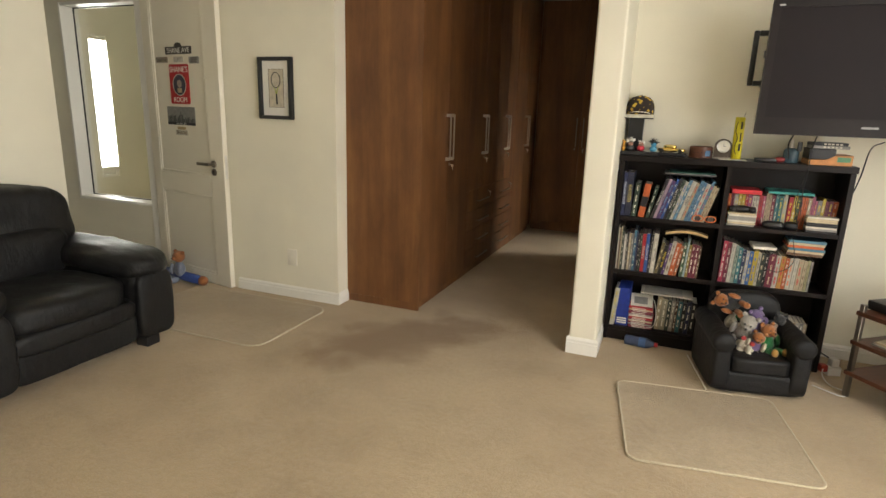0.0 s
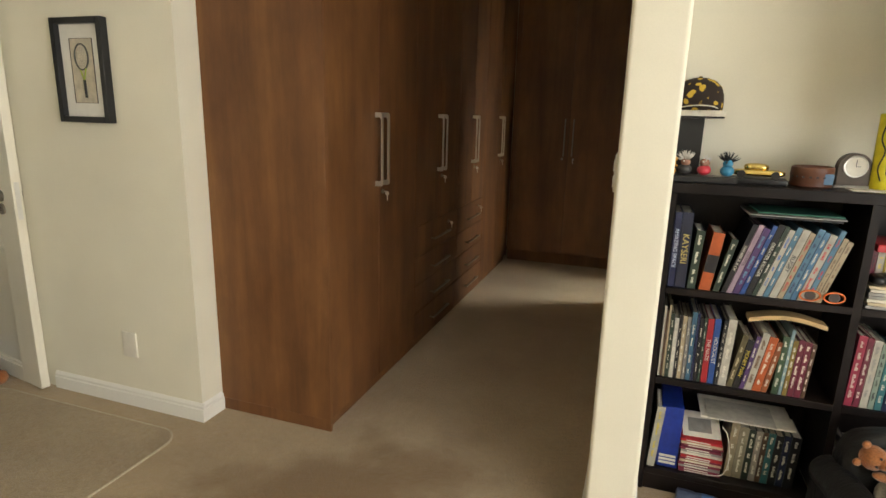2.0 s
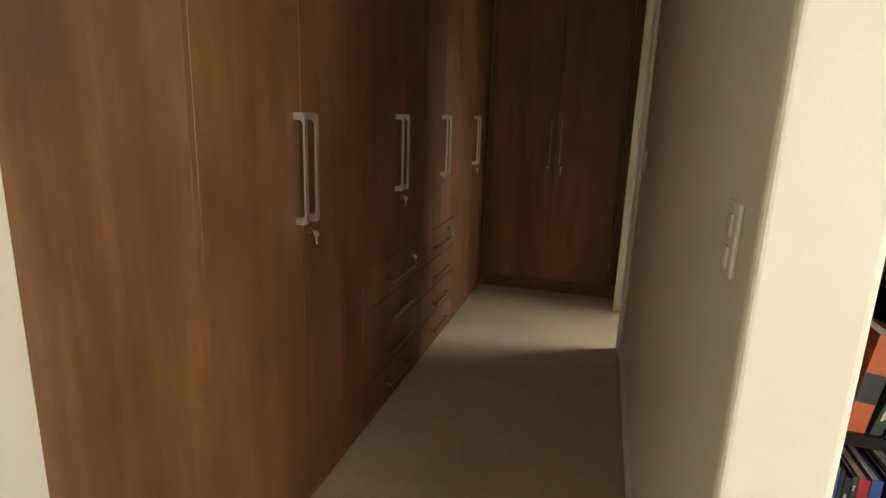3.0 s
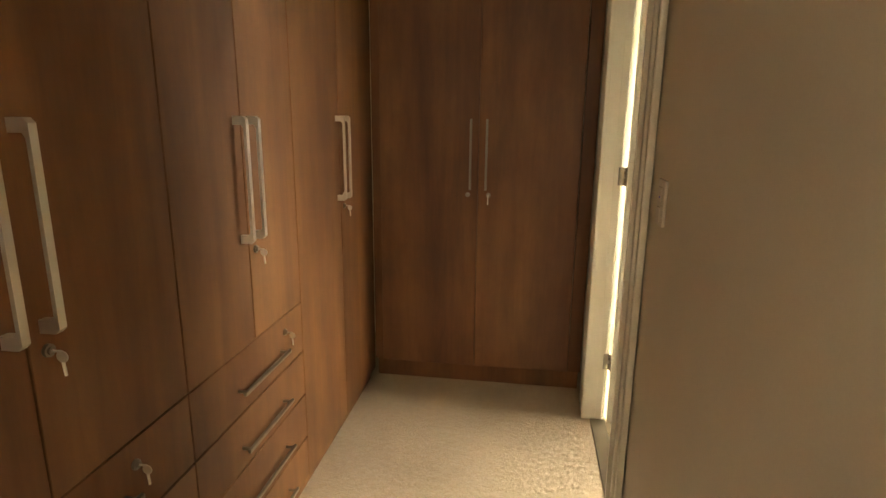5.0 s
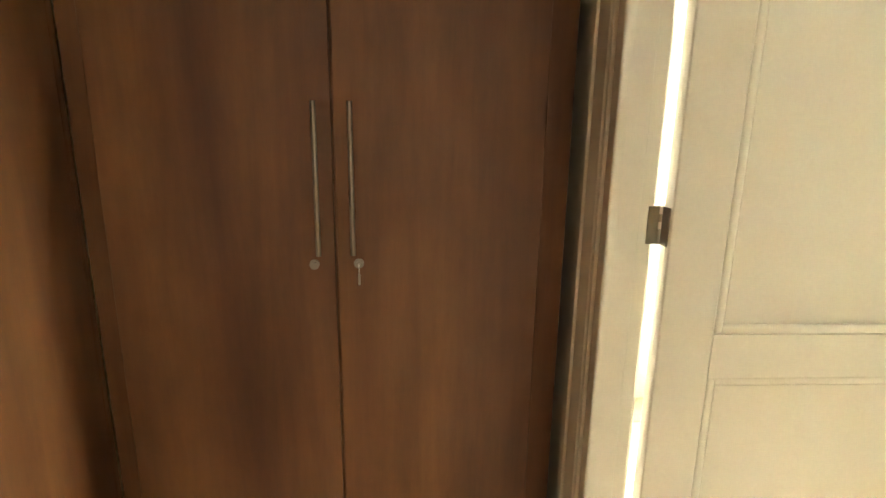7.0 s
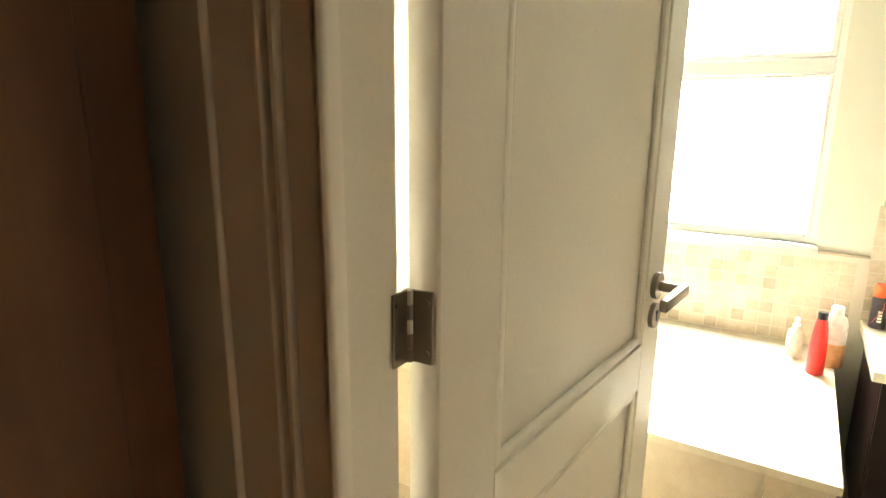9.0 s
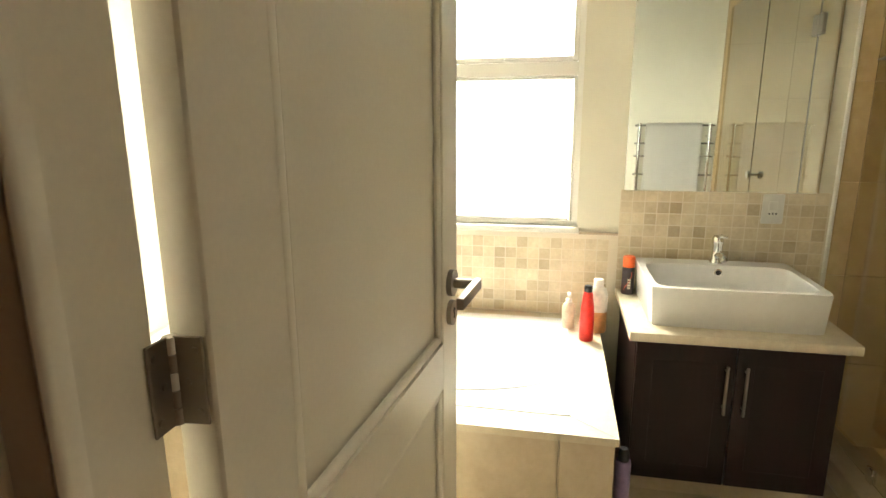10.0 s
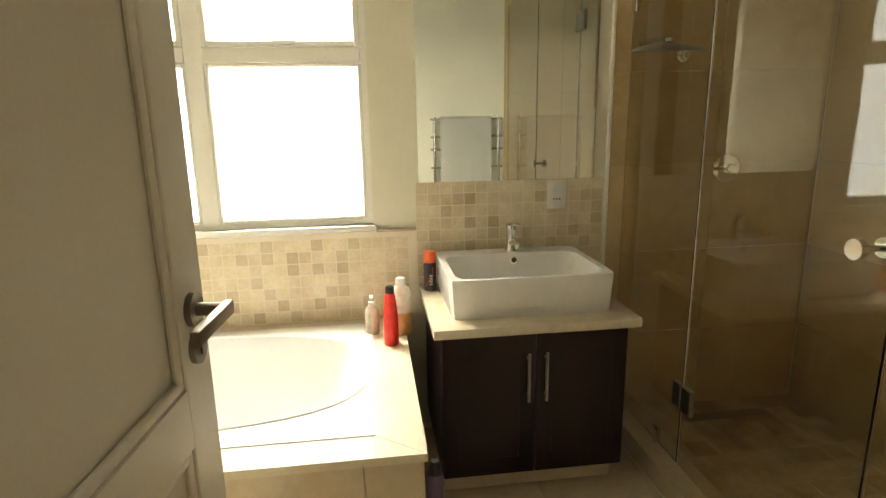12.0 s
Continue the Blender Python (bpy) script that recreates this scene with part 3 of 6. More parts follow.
part("architrave_near", bm, DOORPAINT, door_frame)
for z in (0.29, 1.120, 1.95):
    hinge(door_frame, -0.6985, 6.8138, z, 0, radians(180), radians(-84))
setting("threshold_trim", one(-0.765, -0.70, 6.105, 6.813, -0.002, 0.004, 0.002, 1), BRONZE, "thin metal threshold strip")

# ---- passage: wardrobes ----
def bow_handle(parent, x, y, z0, z1, ny=0):
    """Flat bow handle standing off a door that faces +x."""
    bm = bmesh.new()
    s = 0.0075
    pts = [(x, z0), (x + 0.028, z0), (x + 0.036, z0 + 0.008), (x + 0.036, z1 - 0.008), (x + 0.028, z1), (x, z1)]
    inn = [(x, z0 + 0.022), (x + 0.023, z0 + 0.022), (x + 0.029, z0 + 0.030), (x + 0.029, z1 - 0.030), (x + 0.023, z1 - 0.022), (x, z1 - 0.022)]
    rows = []
    for yy in (y - s, y + s):
        rows.append(([bm.verts.new((p[0], yy, p[1])) for p in pts], [bm.verts.new((p[0], yy, p[1])) for p in inn]))
    (o0, i0), (o1, i1) = rows
    for k in range(len(pts) - 1):
        bm.faces.new((o0[k], o0[k + 1], o1[k + 1], o1[k]))
        bm.faces.new((i0[k], i1[k], i1[k + 1], i0[k + 1]))
        bm.faces.new((o0[k], i0[k], i0[k + 1], o0[k + 1]))
        bm.faces.new((o1[k], o1[k + 1], i1[k + 1], i1[k]))
    part("handle", bm, STEEL, parent, "flat brushed steel bow handle", 30)


def keyed_lock(parent, p, d, key=True):
    """Round furniture lock facing the way d, with a small key hanging in it."""
    p, d = Vector(p), Vector(d)
    s = Vector((0, 0, 1)).cross(d)
    bm = cyl(bmesh.new(), p - d * 0.002, p + d * 0.006, 0.011, seg=20)
    cyl(bm, p + d * 0.004, p + d * 0.010, 0.007, seg=16)
    lock = part("lock", bm, BRONZE, parent)
    if key:
        bm = bmesh.new()
        cyl(bm, p + d * 0.008, p + d * 0.026, 0.0022, seg=8)
        q = p + d * 0.026
        cyl(bm, q - s * 0.001 + Vector((0, 0, -0.009)), q + s * 0.001 + Vector((0, 0, -0.009)), 0.010, seg=16)
        cyl(bm, q + Vector((0, 0, -0.018)), q + Vector((0, 0, -0.042)) + d * 0.002, 0.0025, seg=8)
        part("key", bm, STEEL, lock)


XF = -1.85
TOPW = H - 0.012


def wardrobe_bay(y0, y1, drawers, label):
    w = thing("wardrobe", label, "wardrobe", group="run of wardrobes along the passage")
    mid = (y0 + y1) / 2
    part("body", one(-2.42, XF - 0.019, y0 + 0.001, y1 - 0.001, 0.055, TOPW), WOOD, w)
    part("plinth", one(-2.40, XF - 0.022, y0 + 0.001, y1 - 0.001, 0, 0.055), WOOD, w)
    low = 0.733 if drawers else 0.058
    for a, b, side in ((y0 + 0.002, mid - 0.002, -1), (mid + 0.002, y1 - 0.002, 1)):
        d = part("door", one(XF - 0.018, XF, a, b, low, TOPW - 0.004, 0.0015, 1), WOOD, w)
        bow_handle(d, XF, mid + side * 0.034, 1.022, 1.355)
        if side == 1:
            keyed_lock(d, (XF, mid + 0.034, 0.990), (1, 0, 0))
    if drawers:
        lines = [0.730, 0.550, 0.385, 0.216, 0.058]
        for k in range(4):
            d = part("drawer", one(XF - 0.018, XF, y0 + 0.002, y1 - 0.002, lines[k + 1] + 0.005, lines[k], 0.0015, 1), WOOD, w)
            z = (lines[k] + lines[k + 1]) / 2 - 0.014
            bm = bmesh.new()
            for yy in (mid + 0.02 - 0.135, mid + 0.02 + 0.135):
                cyl(bm, (XF, yy, z), (XF + 0.028, yy, z), 0.0045, seg=12)
            box(bm, XF + 0.022, XF + 0.032, mid + 0.02 - 0.15, mid + 0.02 + 0.15, z - 0.006, z + 0.006, 0.003, 2)
            part("handle", bm, BRONZE, d, "slim dark steel bar handle")
            if k == 0:
                keyed_lock(d, (XF, mid + 0.190, lines[0] - 0.052), (1, 0, 0))
    return w


wardrobe_bay(3.772, 4.70, False, "tall walnut veneer double wardrobe with steel bow handles")
wardrobe_bay(4.70, 5.465, True, "walnut veneer wardrobe with four drawers under two doors")
wardrobe_bay(5.465, 6.13, True, "walnut veneer wardrobe with four drawers under two doors")
wardrobe_bay(6.13, 7.045, False, "tall walnut veneer double wardrobe with steel bow handles")
side = thing("wardrobe_end_panel", "broad walnut veneer side panel of the wardrobes", "wardrobe panel")
part("panel", one(-2.416, XF, 3.752, 3.770, 0.055, TOPW, 0.0015, 1), WOOD, side)
part("plinth", one(-2.416, XF + 0.001, 3.7535, 3.7685, 0, 0.0545, 0.001, 1), WOOD, side)
part("edge_strip", one(XF + 0.0003, XF + 0.002, 3.752, 3.770, 0.055, TOPW), WOOD, side)

part("scribe", one(XF - 0.017, XF - 0.001, 7.0455, 7.0675, 0.055, TOPW), WOOD, side)
YE = 7.05
ew = thing("wardrobe", "walnut veneer double wardrobe across the end of the passage", "wardrobe")
part("body", one(-1.805, -0.862, YE + 0.020, 7.66, 0.11, TOPW), WOOD, ew)
part("plinth", one(-1.845, -0.80, YE + 0.060, 7.60, 0, 0.108), WOOD, ew)
part("filler", one(-1.848, -1.806, YE + 0.018, YE + 0.036, 0.11, TOPW), WOOD, ew)
part("filler", one(-0.857, -0.795, YE + 0.018, YE + 0.036, 0.11, TOPW), WOOD, ew)
for a, b, s in ((-1.802, -1.3305, -1), (-1.3255, -0.861, 1)):
    d = part("door", one(a, b, YE, YE + 0.018, 0.114, TOPW - 0.004, 0.0015, 1), WOOD, ew)
    x = -1.328 + s * 0.037
    bm = bmesh.new()
    for z in (1.045, 1.318):
        cyl(bm, (x, YE, z), (x, YE - 0.03, z), 0.0035, seg=10)
    cyl(bm, (x, YE - 0.03, 1.018), (x, YE - 0.03, 1.345), 0.0055, seg=14)
    part("handle", bm, BRONZE, d, "slim round steel bar handle")
    keyed_lock(d, (-1.328 + s * 0.049, YE, 0.992), (0, -1, 0), s == 1)


# ---- switches and sockets ----
def wall_plate(name, label, category, m, w=0.073, h=0.116, rockers=1, holes=0, mat=IVORY):
    p = thing(name, label, category, m)
    part("plate", one(-w / 2, w / 2, -0.009, 0, -h / 2, h / 2, 0.004, 2), mat, p)
    for i in range(rockers):
        z = 0.012 if rockers == 1 else 0.022 - 0.05 * i
        part("rocker", one(-0.016, 0.016, -0.013, -0.008, z - 0.018, z + 0.018, 0.003, 2), mat, p)
    for i in range(holes):
        part("hole", cyl(bmesh.new(), (-0.012 + 0.012 * i, -0.0095, -0.018), (-0.012 + 0.012 * i, -0.006, -0.018), 0.0035, seg=10), BLACK, p)
    return p


wall_plate("light_switch", "white plastic light switch on the passage wall", "light switch", pose(-0.7605, 3.642, 1.193, 0, 0, -90), rockers=2)
wall_plate("light_switch", "white plastic light switch beside the bathroom doorway", "light switch", pose(-0.760, 5.842, 1.155, 0, 0, -90), rockers=2)
part("pilot_light", cyl(bmesh.new(), (0.010, -0.0145, 0.016), (0.010, -0.0125, 0.016), 0.0028, seg=12), cover((0.12, 0.10, 0.65)), bpy.data.objects["light_switch.001"], "tiny violet pilot light")
wall_plate("wall_socket", "blank white wall plate above the skirting", "wall plate", pose(-2.80, 3.626, 0.303), w=0.082, h=0.12, rockers=0)
wall_plate("light_switch", "white light switch on the wall behind the armchair", "light switch", pose(-3.9, 2.35, 1.13, 0, 0, 90), rockers=1)

# ---- bathroom ----
def rounded_rect(cx, cy, hx, hy, k, n=40):
    out = []
    for i in range(n):
        a = 2 * math.pi * i / n
        c, s = math.cos(a), math.sin(a)
        q = (abs(c) ** k + abs(s) ** k) ** (-1 / k)
        out.append((cx + hx * c * q, cy + hy * s * q))
    return out


def loft(bm, loops, cap_last=True, cap_first=False, mi=0):
    rings = [[bm.verts.new(p) for p in lp] for lp in loops]
    n = len(rings[0])
    for a, b in zip(rings, rings[1:]):
        for i in range(n):
            j = (i + 1) % n
            bm.faces.new((a[i], a[j], b[j], b[i])).material_index = mi
    if cap_last:
        bm.faces.new(rings[-1]).material_index = mi
    if cap_first:
        bm.faces.new(rings[0]).material_index = mi
    return rings


def plate_with_hole(bm, x0, x1, y0, y1, z, hole):
    """Flat top between a rectangle and a rounded hole with the same number of points."""
    cx, cy = (x0 + x1) / 2, (y0 + y1) / 2
    out = []
    for hx, hy in hole:
        d = Vector((hx - cx, hy - cy))
        k = min((x1 - cx) / abs(d.x) if abs(d.x) > 1e-6 else 1e9, (y1 - cy) / abs(d.y) if abs(d.y) > 1e-6 else 1e9)
        out.append((cx + d.x * k, cy + d.y * k))
    for qx, qy in ((x0, y0), (x0, y1), (x1, y0), (x1, y1)):
        k = min(range(len(out)), key=lambda i: (out[i][0] - qx) ** 2 + (out[i][1] - qy) ** 2)
        out[k] = (qx, qy)
    a = [bm.verts.new((*p, z)) for p in out]
    b = [bm.verts.new((*p, z)) for p in hole]
    n = len(a)
    for i in range(n):
        j = (i + 1) % n
        bm.faces.new((a[i], a[j], b[j], b[i]))


BX0, BX1, BY0, BY1, BZ = 0.357, 1.333, 6.346, 8.098, 0.496
TX, TY = 0.86, 7.27
tub_out = rounded_rect(TX, TY, 0.34, 0.785, 3.2, 64)
bath = thing("bathtub", "white built-in bathtub in a beige marble surround", "bathtub")
bm = bmesh.new()
plate_with_hole(bm, BX0 - 0.012, BX1, BY0 - 0.008, BY1, BZ, tub_out)
for (x0, x1, y0, y1) in ((BX0 - 0.012, BX0 - 0.0121, BY0 - 0.008, BY1), (BX0 - 0.012, BX1, BY0 - 0.008, BY0 - 0.0081)):
    box(bm, x1 if x0 > x1 else x0, x0 if x0 > x1 else x1, y1 if y0 > y1 else y0, y0 if y0 > y1 else y1, BZ - 0.022, BZ)
part("deck", bm, COUNTER, bath, "polished cream stone deck")
bm = bmesh.new()
loops = []
for f, dz in ((1.018, 0.0015), (1.012, 0.007), (1.0, 0.010), (0.985, 0.006), (0.96, -0.035), (0.90, -0.15), (0.84, -0.28), (0.74, -0.37), (0.55, -0.395)):
    loops.append([(TX + (x - TX) * f - (0.02 if dz < -0.2 else 0), TY + (y - TY) * (f if dz > -0.2 else f * 0.97), BZ + dz) for x, y in tub_out])
loft(bm, loops)
# squared rim of the tub lying on the stone border
plate_with_hole(bm, 0.446, 1.262, 6.464, 8.06, BZ + 0.0035, [(TX + (x - TX) * 1.027, TY + (y - TY) * 1.012) for x, y in tub_out])
for x0, x1, y0, y1 in ((0.444, 0.446, 6.462, 8.06), (0.444, 1.262, 6.462, 6.464)):
    box(bm, x0, x1, y0, y1, BZ, BZ + 0.0035)
part("tub", bm, ACRYLIC, bath, "glossy white moulded tub", 30)
part("waste", cyl(bmesh.new(), (0.785, 7.27, BZ - 0.396), (0.785, 7.27, BZ - 0.390), 0.028), CHROME, bath)
part("panel_core", one(BX0 + 0.012, BX1 - 0.5, BY0 + 0.012, BY1, 0, BZ - 0.41), GROUT, bath)
bm = one(BX0 + 0.011, BX0 + 0.03, BY0 + 0.012, BY1, 0, BZ - 0.022)
box(bm, BX0 + 0.03, BX1, BY0 + 0.011, BY0 + 0.03, 0, BZ - 0.022)
part("side_core", bm, GROUT, bath)
for i in range(4):
    a = BY0 if i == 0 else BY0 + 0.148 + (i - 1) * 0.54
    b = min(BY1, BY0 + 0.148 + i * 0.54 - 0.003)
    part("tile", one(BX0, BX0 + 0.011, a, b, 0.002, BZ - 0.023, 0.001, 1), MARBLE, bath)
part("tile", one(BX0 + 0.012, BX1, BY0, BY0 + 0.011, 0.002, BZ - 0.023, 0.001, 1), MARBLE, bath)
# mitred slab joints in the deck
bm = bmesh.new()
tube(bm, [(BX0 - 0.01, BY0 - 0.006, BZ + 0.0002), (0.444, 6.462, BZ + 0.0002)], 0.0012, 6)
tube(bm, [(BX0 - 0.01, 6.465, BZ + 0.0002), (0.444, 6.465, BZ + 0.0002)], 0.0012, 6)
part("deck_joint", bm, GROUT, bath)


def mosaic(parent_name, label, x, ys, zs, pitch, mat, skip=None):
    """Small square wall tiles on plane x, facing -x, each a piece of its own."""
    y0, y1 = ys
    z0, z1 = zs
    back = setting(parent_name, one(x - 0.004, x - 0.0005, y0, y1, z0, z1), GROUT, label)
    half = pitch / 2 - 0.0016
    src = one(-0.004, 0.004, -half, half, -half, half, 0.0006, 1)
    me = bpy.data.meshes.new("tile")
    src.to_mesh(me)
    src.free()
    me.materials.append(mat)
    me.shade_flat()
    rnd = random.Random(7)
    rows, cols = int((z1 - z0) / pitch + 0.1), int((y1 - y0) / pitch)
    for r in range(rows):
        for c in range(cols):
            ob = new("tile", me)
            ob.parent = back
            ob.location = (x - 0.0005 + rnd.uniform(-0.0003, 0.0003), y1 - (c + 0.5) * pitch - 0.001, z0 + (r + 0.5) * pitch + 0.001)
            ob.rotation_euler = (rnd.uniform(-0.008, 0.008), 0, 0)
    return back


# vanity
vanity = thing("vanity_unit", "dark wenge vanity cabinet with two doors on a beige plinth", "vanity unit")
part("body", one(0.830, 1.330, 5.615, 6.245, 0.087, 0.597, 0.001, 1), DARKWOOD, vanity)
part("plinth", one(0.875, 1.330, 5.63, 6.23, 0, 0.0865), MARBLE, vanity, "beige stone plinth")
for a, b, s in ((5.617, 5.9285, -1), (5.9315, 6.243, 1)):
    d = part("door", one(0.810, 0.829, a, b, 0.090, 0.593, 0.002, 1), DARKWOOD, vanity)
    part("inset", one(0.8085, 0.8099, a + 0.055, b - 0.055, 0.155, 0.535, 0.0006, 1), DARKWOOD, d)
    y = 5.93 + s * 0.03
    bm = bmesh.new()
    for z in (0.385, 0.515):
        cyl(bm, (0.811, y, z), (0.788, y, z), 0.0035, seg=10)
    cyl(bm, (0.788, y, 0.365), (0.788, y, 0.535), 0.005, seg=14)
    part("handle", bm, BRONZE, d, "slim steel bar handle")
top = thing("countertop", "cream stone vanity top under the basin", "countertop")
part("slab", one(0.797, 1.331, 5.575, 6.270, 0.598, 0.630, 0.004, 2), COUNTER, top)

basin = thing("wash_basin", "white rectangular ceramic basin standing on the vanity top", "basin")
bx0, bx1, by0, by1, bz0, bz1 = 0.868, 1.305, 5.640, 6.207, 0.6305, 0.768
rim = rounded_rect((bx0 + bx1) / 2 - 0.033, (by0 + by1) / 2, 0.168, 0.256, 9.0, 72)
outer = rounded_rect((bx0 + bx1) / 2, (by0 + by1) / 2, (bx1 - bx0) / 2, (by1 - by0) / 2, 26.0, 72)
bm = bmesh.new()
cx, cy = (bx0 + bx1) / 2, (by0 + by1) / 2
loops = [[(cx + (x - cx) * f, cy + (y - cy) * f, z) for x, y in outer] for f, z in ((0.955, bz0), (0.965, bz0 + 0.004), (0.995, bz1 - 0.005), (0.990, bz1))]
ccx = cx - 0.033
loops.append([(x, y, bz1) for x, y in rim])
for f, dz in ((0.985, -0.005), (0.955, -0.06), (0.85, -0.10), (0.45, -0.112)):
    loops.append([(ccx + (x - ccx) * f, cy + (y - cy) * (f if f < 0.8 else 0.5 + f / 2), bz1 + dz) for x, y in rim])
loft(bm, loops, True, True)
part("bowl", bm, CERAMIC, basin, "", 35)
bm = lathe(bmesh.new(), [(0.015, 0), (0.015, 0.003), (0.010, 0.003), (0.009, 0.0005)], seg=20)
bmesh.ops.transform(bm, matrix=Matrix.Translation((1.2175, 5.905, 0.740)) @ Matrix.Rotation(radians(-80), 4, "Y"), verts=bm.verts)
part("overflow_ring", bm, CHROME, basin)
part("overflow_hole", cyl(bmesh.new(), (1.2185, 5.905, 0.740), (1.2135, 5.905, 0.7405), 0.0095, seg=16), BLACK, basin)
part("waste", cyl(bmesh.new(), (ccx, cy, bz1 - 0.113), (ccx, cy, bz1 - 0.108), 0.022), CHROME, basin)

tap = thing("basin_mixer", "chrome single-lever basin tap", "tap", pose(0, 0, 0.013))
bm = lathe(bmesh.new(), [(0.024, 0), (0.024, 0.006), (0.019, 0.012), (0.0185, 0.075), (0.021, 0.08), (0.021, 0.10), (0.015, 0.108)], (1.262, 5.905, 0.7555), 24)
part("tap_body", bm, CHROME, tap)
bm = tube(bmesh.new(), curve_pts([(1.255, 5.905, 0.785), (1.21, 5.905, 0.80), (1.165, 5.905, 0.797), (1.155, 5.905, 0.785)]), 0.0125, 14)
part("spout", bm, CHROME, tap)
bm = bmesh.new()
box(bm, 1.19, 1.272, 5.888, 5.922, 0.857, 0.867, 0.004, 2)
bmesh.ops.rotate(bm, cent=(1.262, 5.905, 0.857), matrix=Matrix.Rotation(radians(8), 3, "Y"), verts=bm.verts)
cyl(bm, (1.262, 5.905, 0.848), (1.262, 5.905, 0.862), 0.013)
part("lever", bm, CHROME, tap)

mir = thing("wall_mirror", "frameless wall mirror above the basin", "mirror")
part("glass", one(1.322, 1.331, 5.55, 6.262, 1.038, 2.05, 0.002, 1), MIRROR, mir)
sock = wall_plate("shaver_socket", "white shaver socket on the mosaic tiles", "socket", pose(1.326, 5.705, 0.977, 0, 0, -90), w=0.078, h=0.116, rockers=1, holes=3, mat=WHITEPL)

# bottles
def spray_can():
    c = thing("spray_can", "dark deodorant spray can with an orange cap", "spray can", pose(1.245, 6.232, 0.6305))
    can = part("can", lathe(bmesh.new(), [(0.023, 0), (0.0245, 0.003), (0.0245, 0.105), (0.020, 0.113)]), cover((0.03, 0.018, 0.028)), c)
    bm = tube(bmesh.new(), curve_pts([(-0.0255 * math.cos(a), 0.0255 * math.sin(a), 0.02 + 0.075 * k / 6) for k, a in enumerate((0.7, 0.5, 0.2, -0.1, -0.3, -0.4, -0.35))]), 0.0014, 6)
    part("stripe", bm, cover((0.6, 0.1, 0.06)), can)
    for k in range(4):
        part("print_bar", one(-0.0262, -0.0245, -0.008, 0.004, 0.025 + 0.011 * k, 0.032 + 0.011 * k), PAPER, can)
    part("cap", lathe(bmesh.new(), [(0.0235, 0.111), (0.024, 0.113), (0.024, 0.150), (0.020, 0.155)]), cover((0.80, 0.13, 0.025)), c, "bright orange cap")


spray_can()
b = thing("shampoo_bottle", "slim bright red bottle with a black cap", "bottle", pose(1.045, 6.396, BZ))
part("bottle", lathe(bmesh.new(), [(0.024, 0), (0.027, 0.004), (0.0265, 0.07), (0.024, 0.13), (0.019, 0.175), (0.016, 0.192)]), cover((0.70, 0.022, 0.014)), b)
part("cap", lathe(bmesh.new(), [(0.0155, 0.192), (0.0155, 0.212), (0.013, 0.216)]), BLACK, b)
b = thing("bath_oil_bottle", "white plastic bottle half full of amber liquid", "bottle", pose(1.145, 6.352, BZ))
part("lower_half", lathe(bmesh.new(), [(0.034, 0), (0.037, 0.005), (0.037, 0.085)], sx=0.75), cover((0.70, 0.40, 0.16)), b, "amber lower half")
part("upper_half", lathe(bmesh.new(), [(0.037, 0.0855), (0.037, 0.15), (0.030, 0.178), (0.018, 0.188)], sx=0.75), cover((0.74, 0.72, 0.64)), b)
part("cap", lathe(bmesh.new(), [(0.019, 0.188), (0.019, 0.212), (0.016, 0.216)]), WHITEPL, b)
b = thing("pump_bottle", "small clear pump soap bottle", "bottle", pose(1.17, 6.462, BZ))
q = part("bottle", lathe(bmesh.new(), [(0.024, 0), (0.026, 0.004), (0.026, 0.085), (0.020, 0.10), (0.011, 0.108)]), cover((0.62, 0.56, 0.42)), b)
bm = lathe(bmesh.new(), [(0.012, 0.108), (0.012, 0.122), (0.004, 0.124), (0.004, 0.14)])
box(bm, -0.030, 0.008, -0.007, 0.007, 0.138, 0.147, 0.003, 2)
part("pump", bm, WHITEPL, b)
b = thing("spray_bottle", "slim lilac plastic bottle standing beside the bath", "bottle", pose(0.392, 6.318, 0))
part("tub", lathe(bmesh.new(), [(0.018, 0), (0.021, 0.004), (0.021, 0.40), (0.019, 0.41)]), cover((0.20, 0.14, 0.26)), b)
part("lid", lathe(bmesh.new(), [(0.015, 0.41), (0.015, 0.43), (0.010, 0.445)]), BLACK, b)

# towel rail on the passage wall, seen in the mirror
rail = thing("heated_towel_rail", "chrome ladder towel rail on the wall", "towel rail")
for y in (5.50, 5.97):
    bm = cyl(bmesh.new(), (-0.62, y, 0.55), (-0.62, y, 1.29), 0.011)
    for z in (0.7, 1.2):
        cyl(bm, (-0.712, y, z), (-0.62, y, z), 0.008)
    part("upright", bm, CHROME, rail)
for z in (0.62, 0.80, 0.93, 1.06, 1.15, 1.275):
    bm = cyl(bmesh.new(), (-0.62, 5.47, z), (-0.62, 6.0, z), 0.0075)
    part("rung", bm, CHROME, rail)
tw = thing("towel", "white towel hanging over the rail", "towel")
bm = bmesh.new()
grid = []
for i in range(25):
    row = []
    for k in range(17):
        y = 5.555 + 0.375 * i / 24
        u = k / 16
        if u < 0.45:
            x, z = -0.604 + 0.010 * math.sin(i * 1.1) * (0.45 - u), 0.72 + (1.278 - 0.72) * u / 0.45
        elif u < 0.55:
            a = math.pi * (u - 0.45) / 0.1
            x, z = -0.62 + 0.016 * math.cos(a), 1.278 + 0.014 * math.sin(a)
        else:
            x, z = -0.636 + 0.006 * math.sin(i * 0.9) * (u - 0.55), 1.278 - 0.5 * (u - 0.55) / 0.45
        row.append(bm.verts.new((x, y, z)))
    grid.append(row)
for i in range(24):
    for k in range(16):
        bm.faces.new((grid[i][k], grid[i + 1][k], grid[i + 1][k + 1], grid[i][k + 1]))
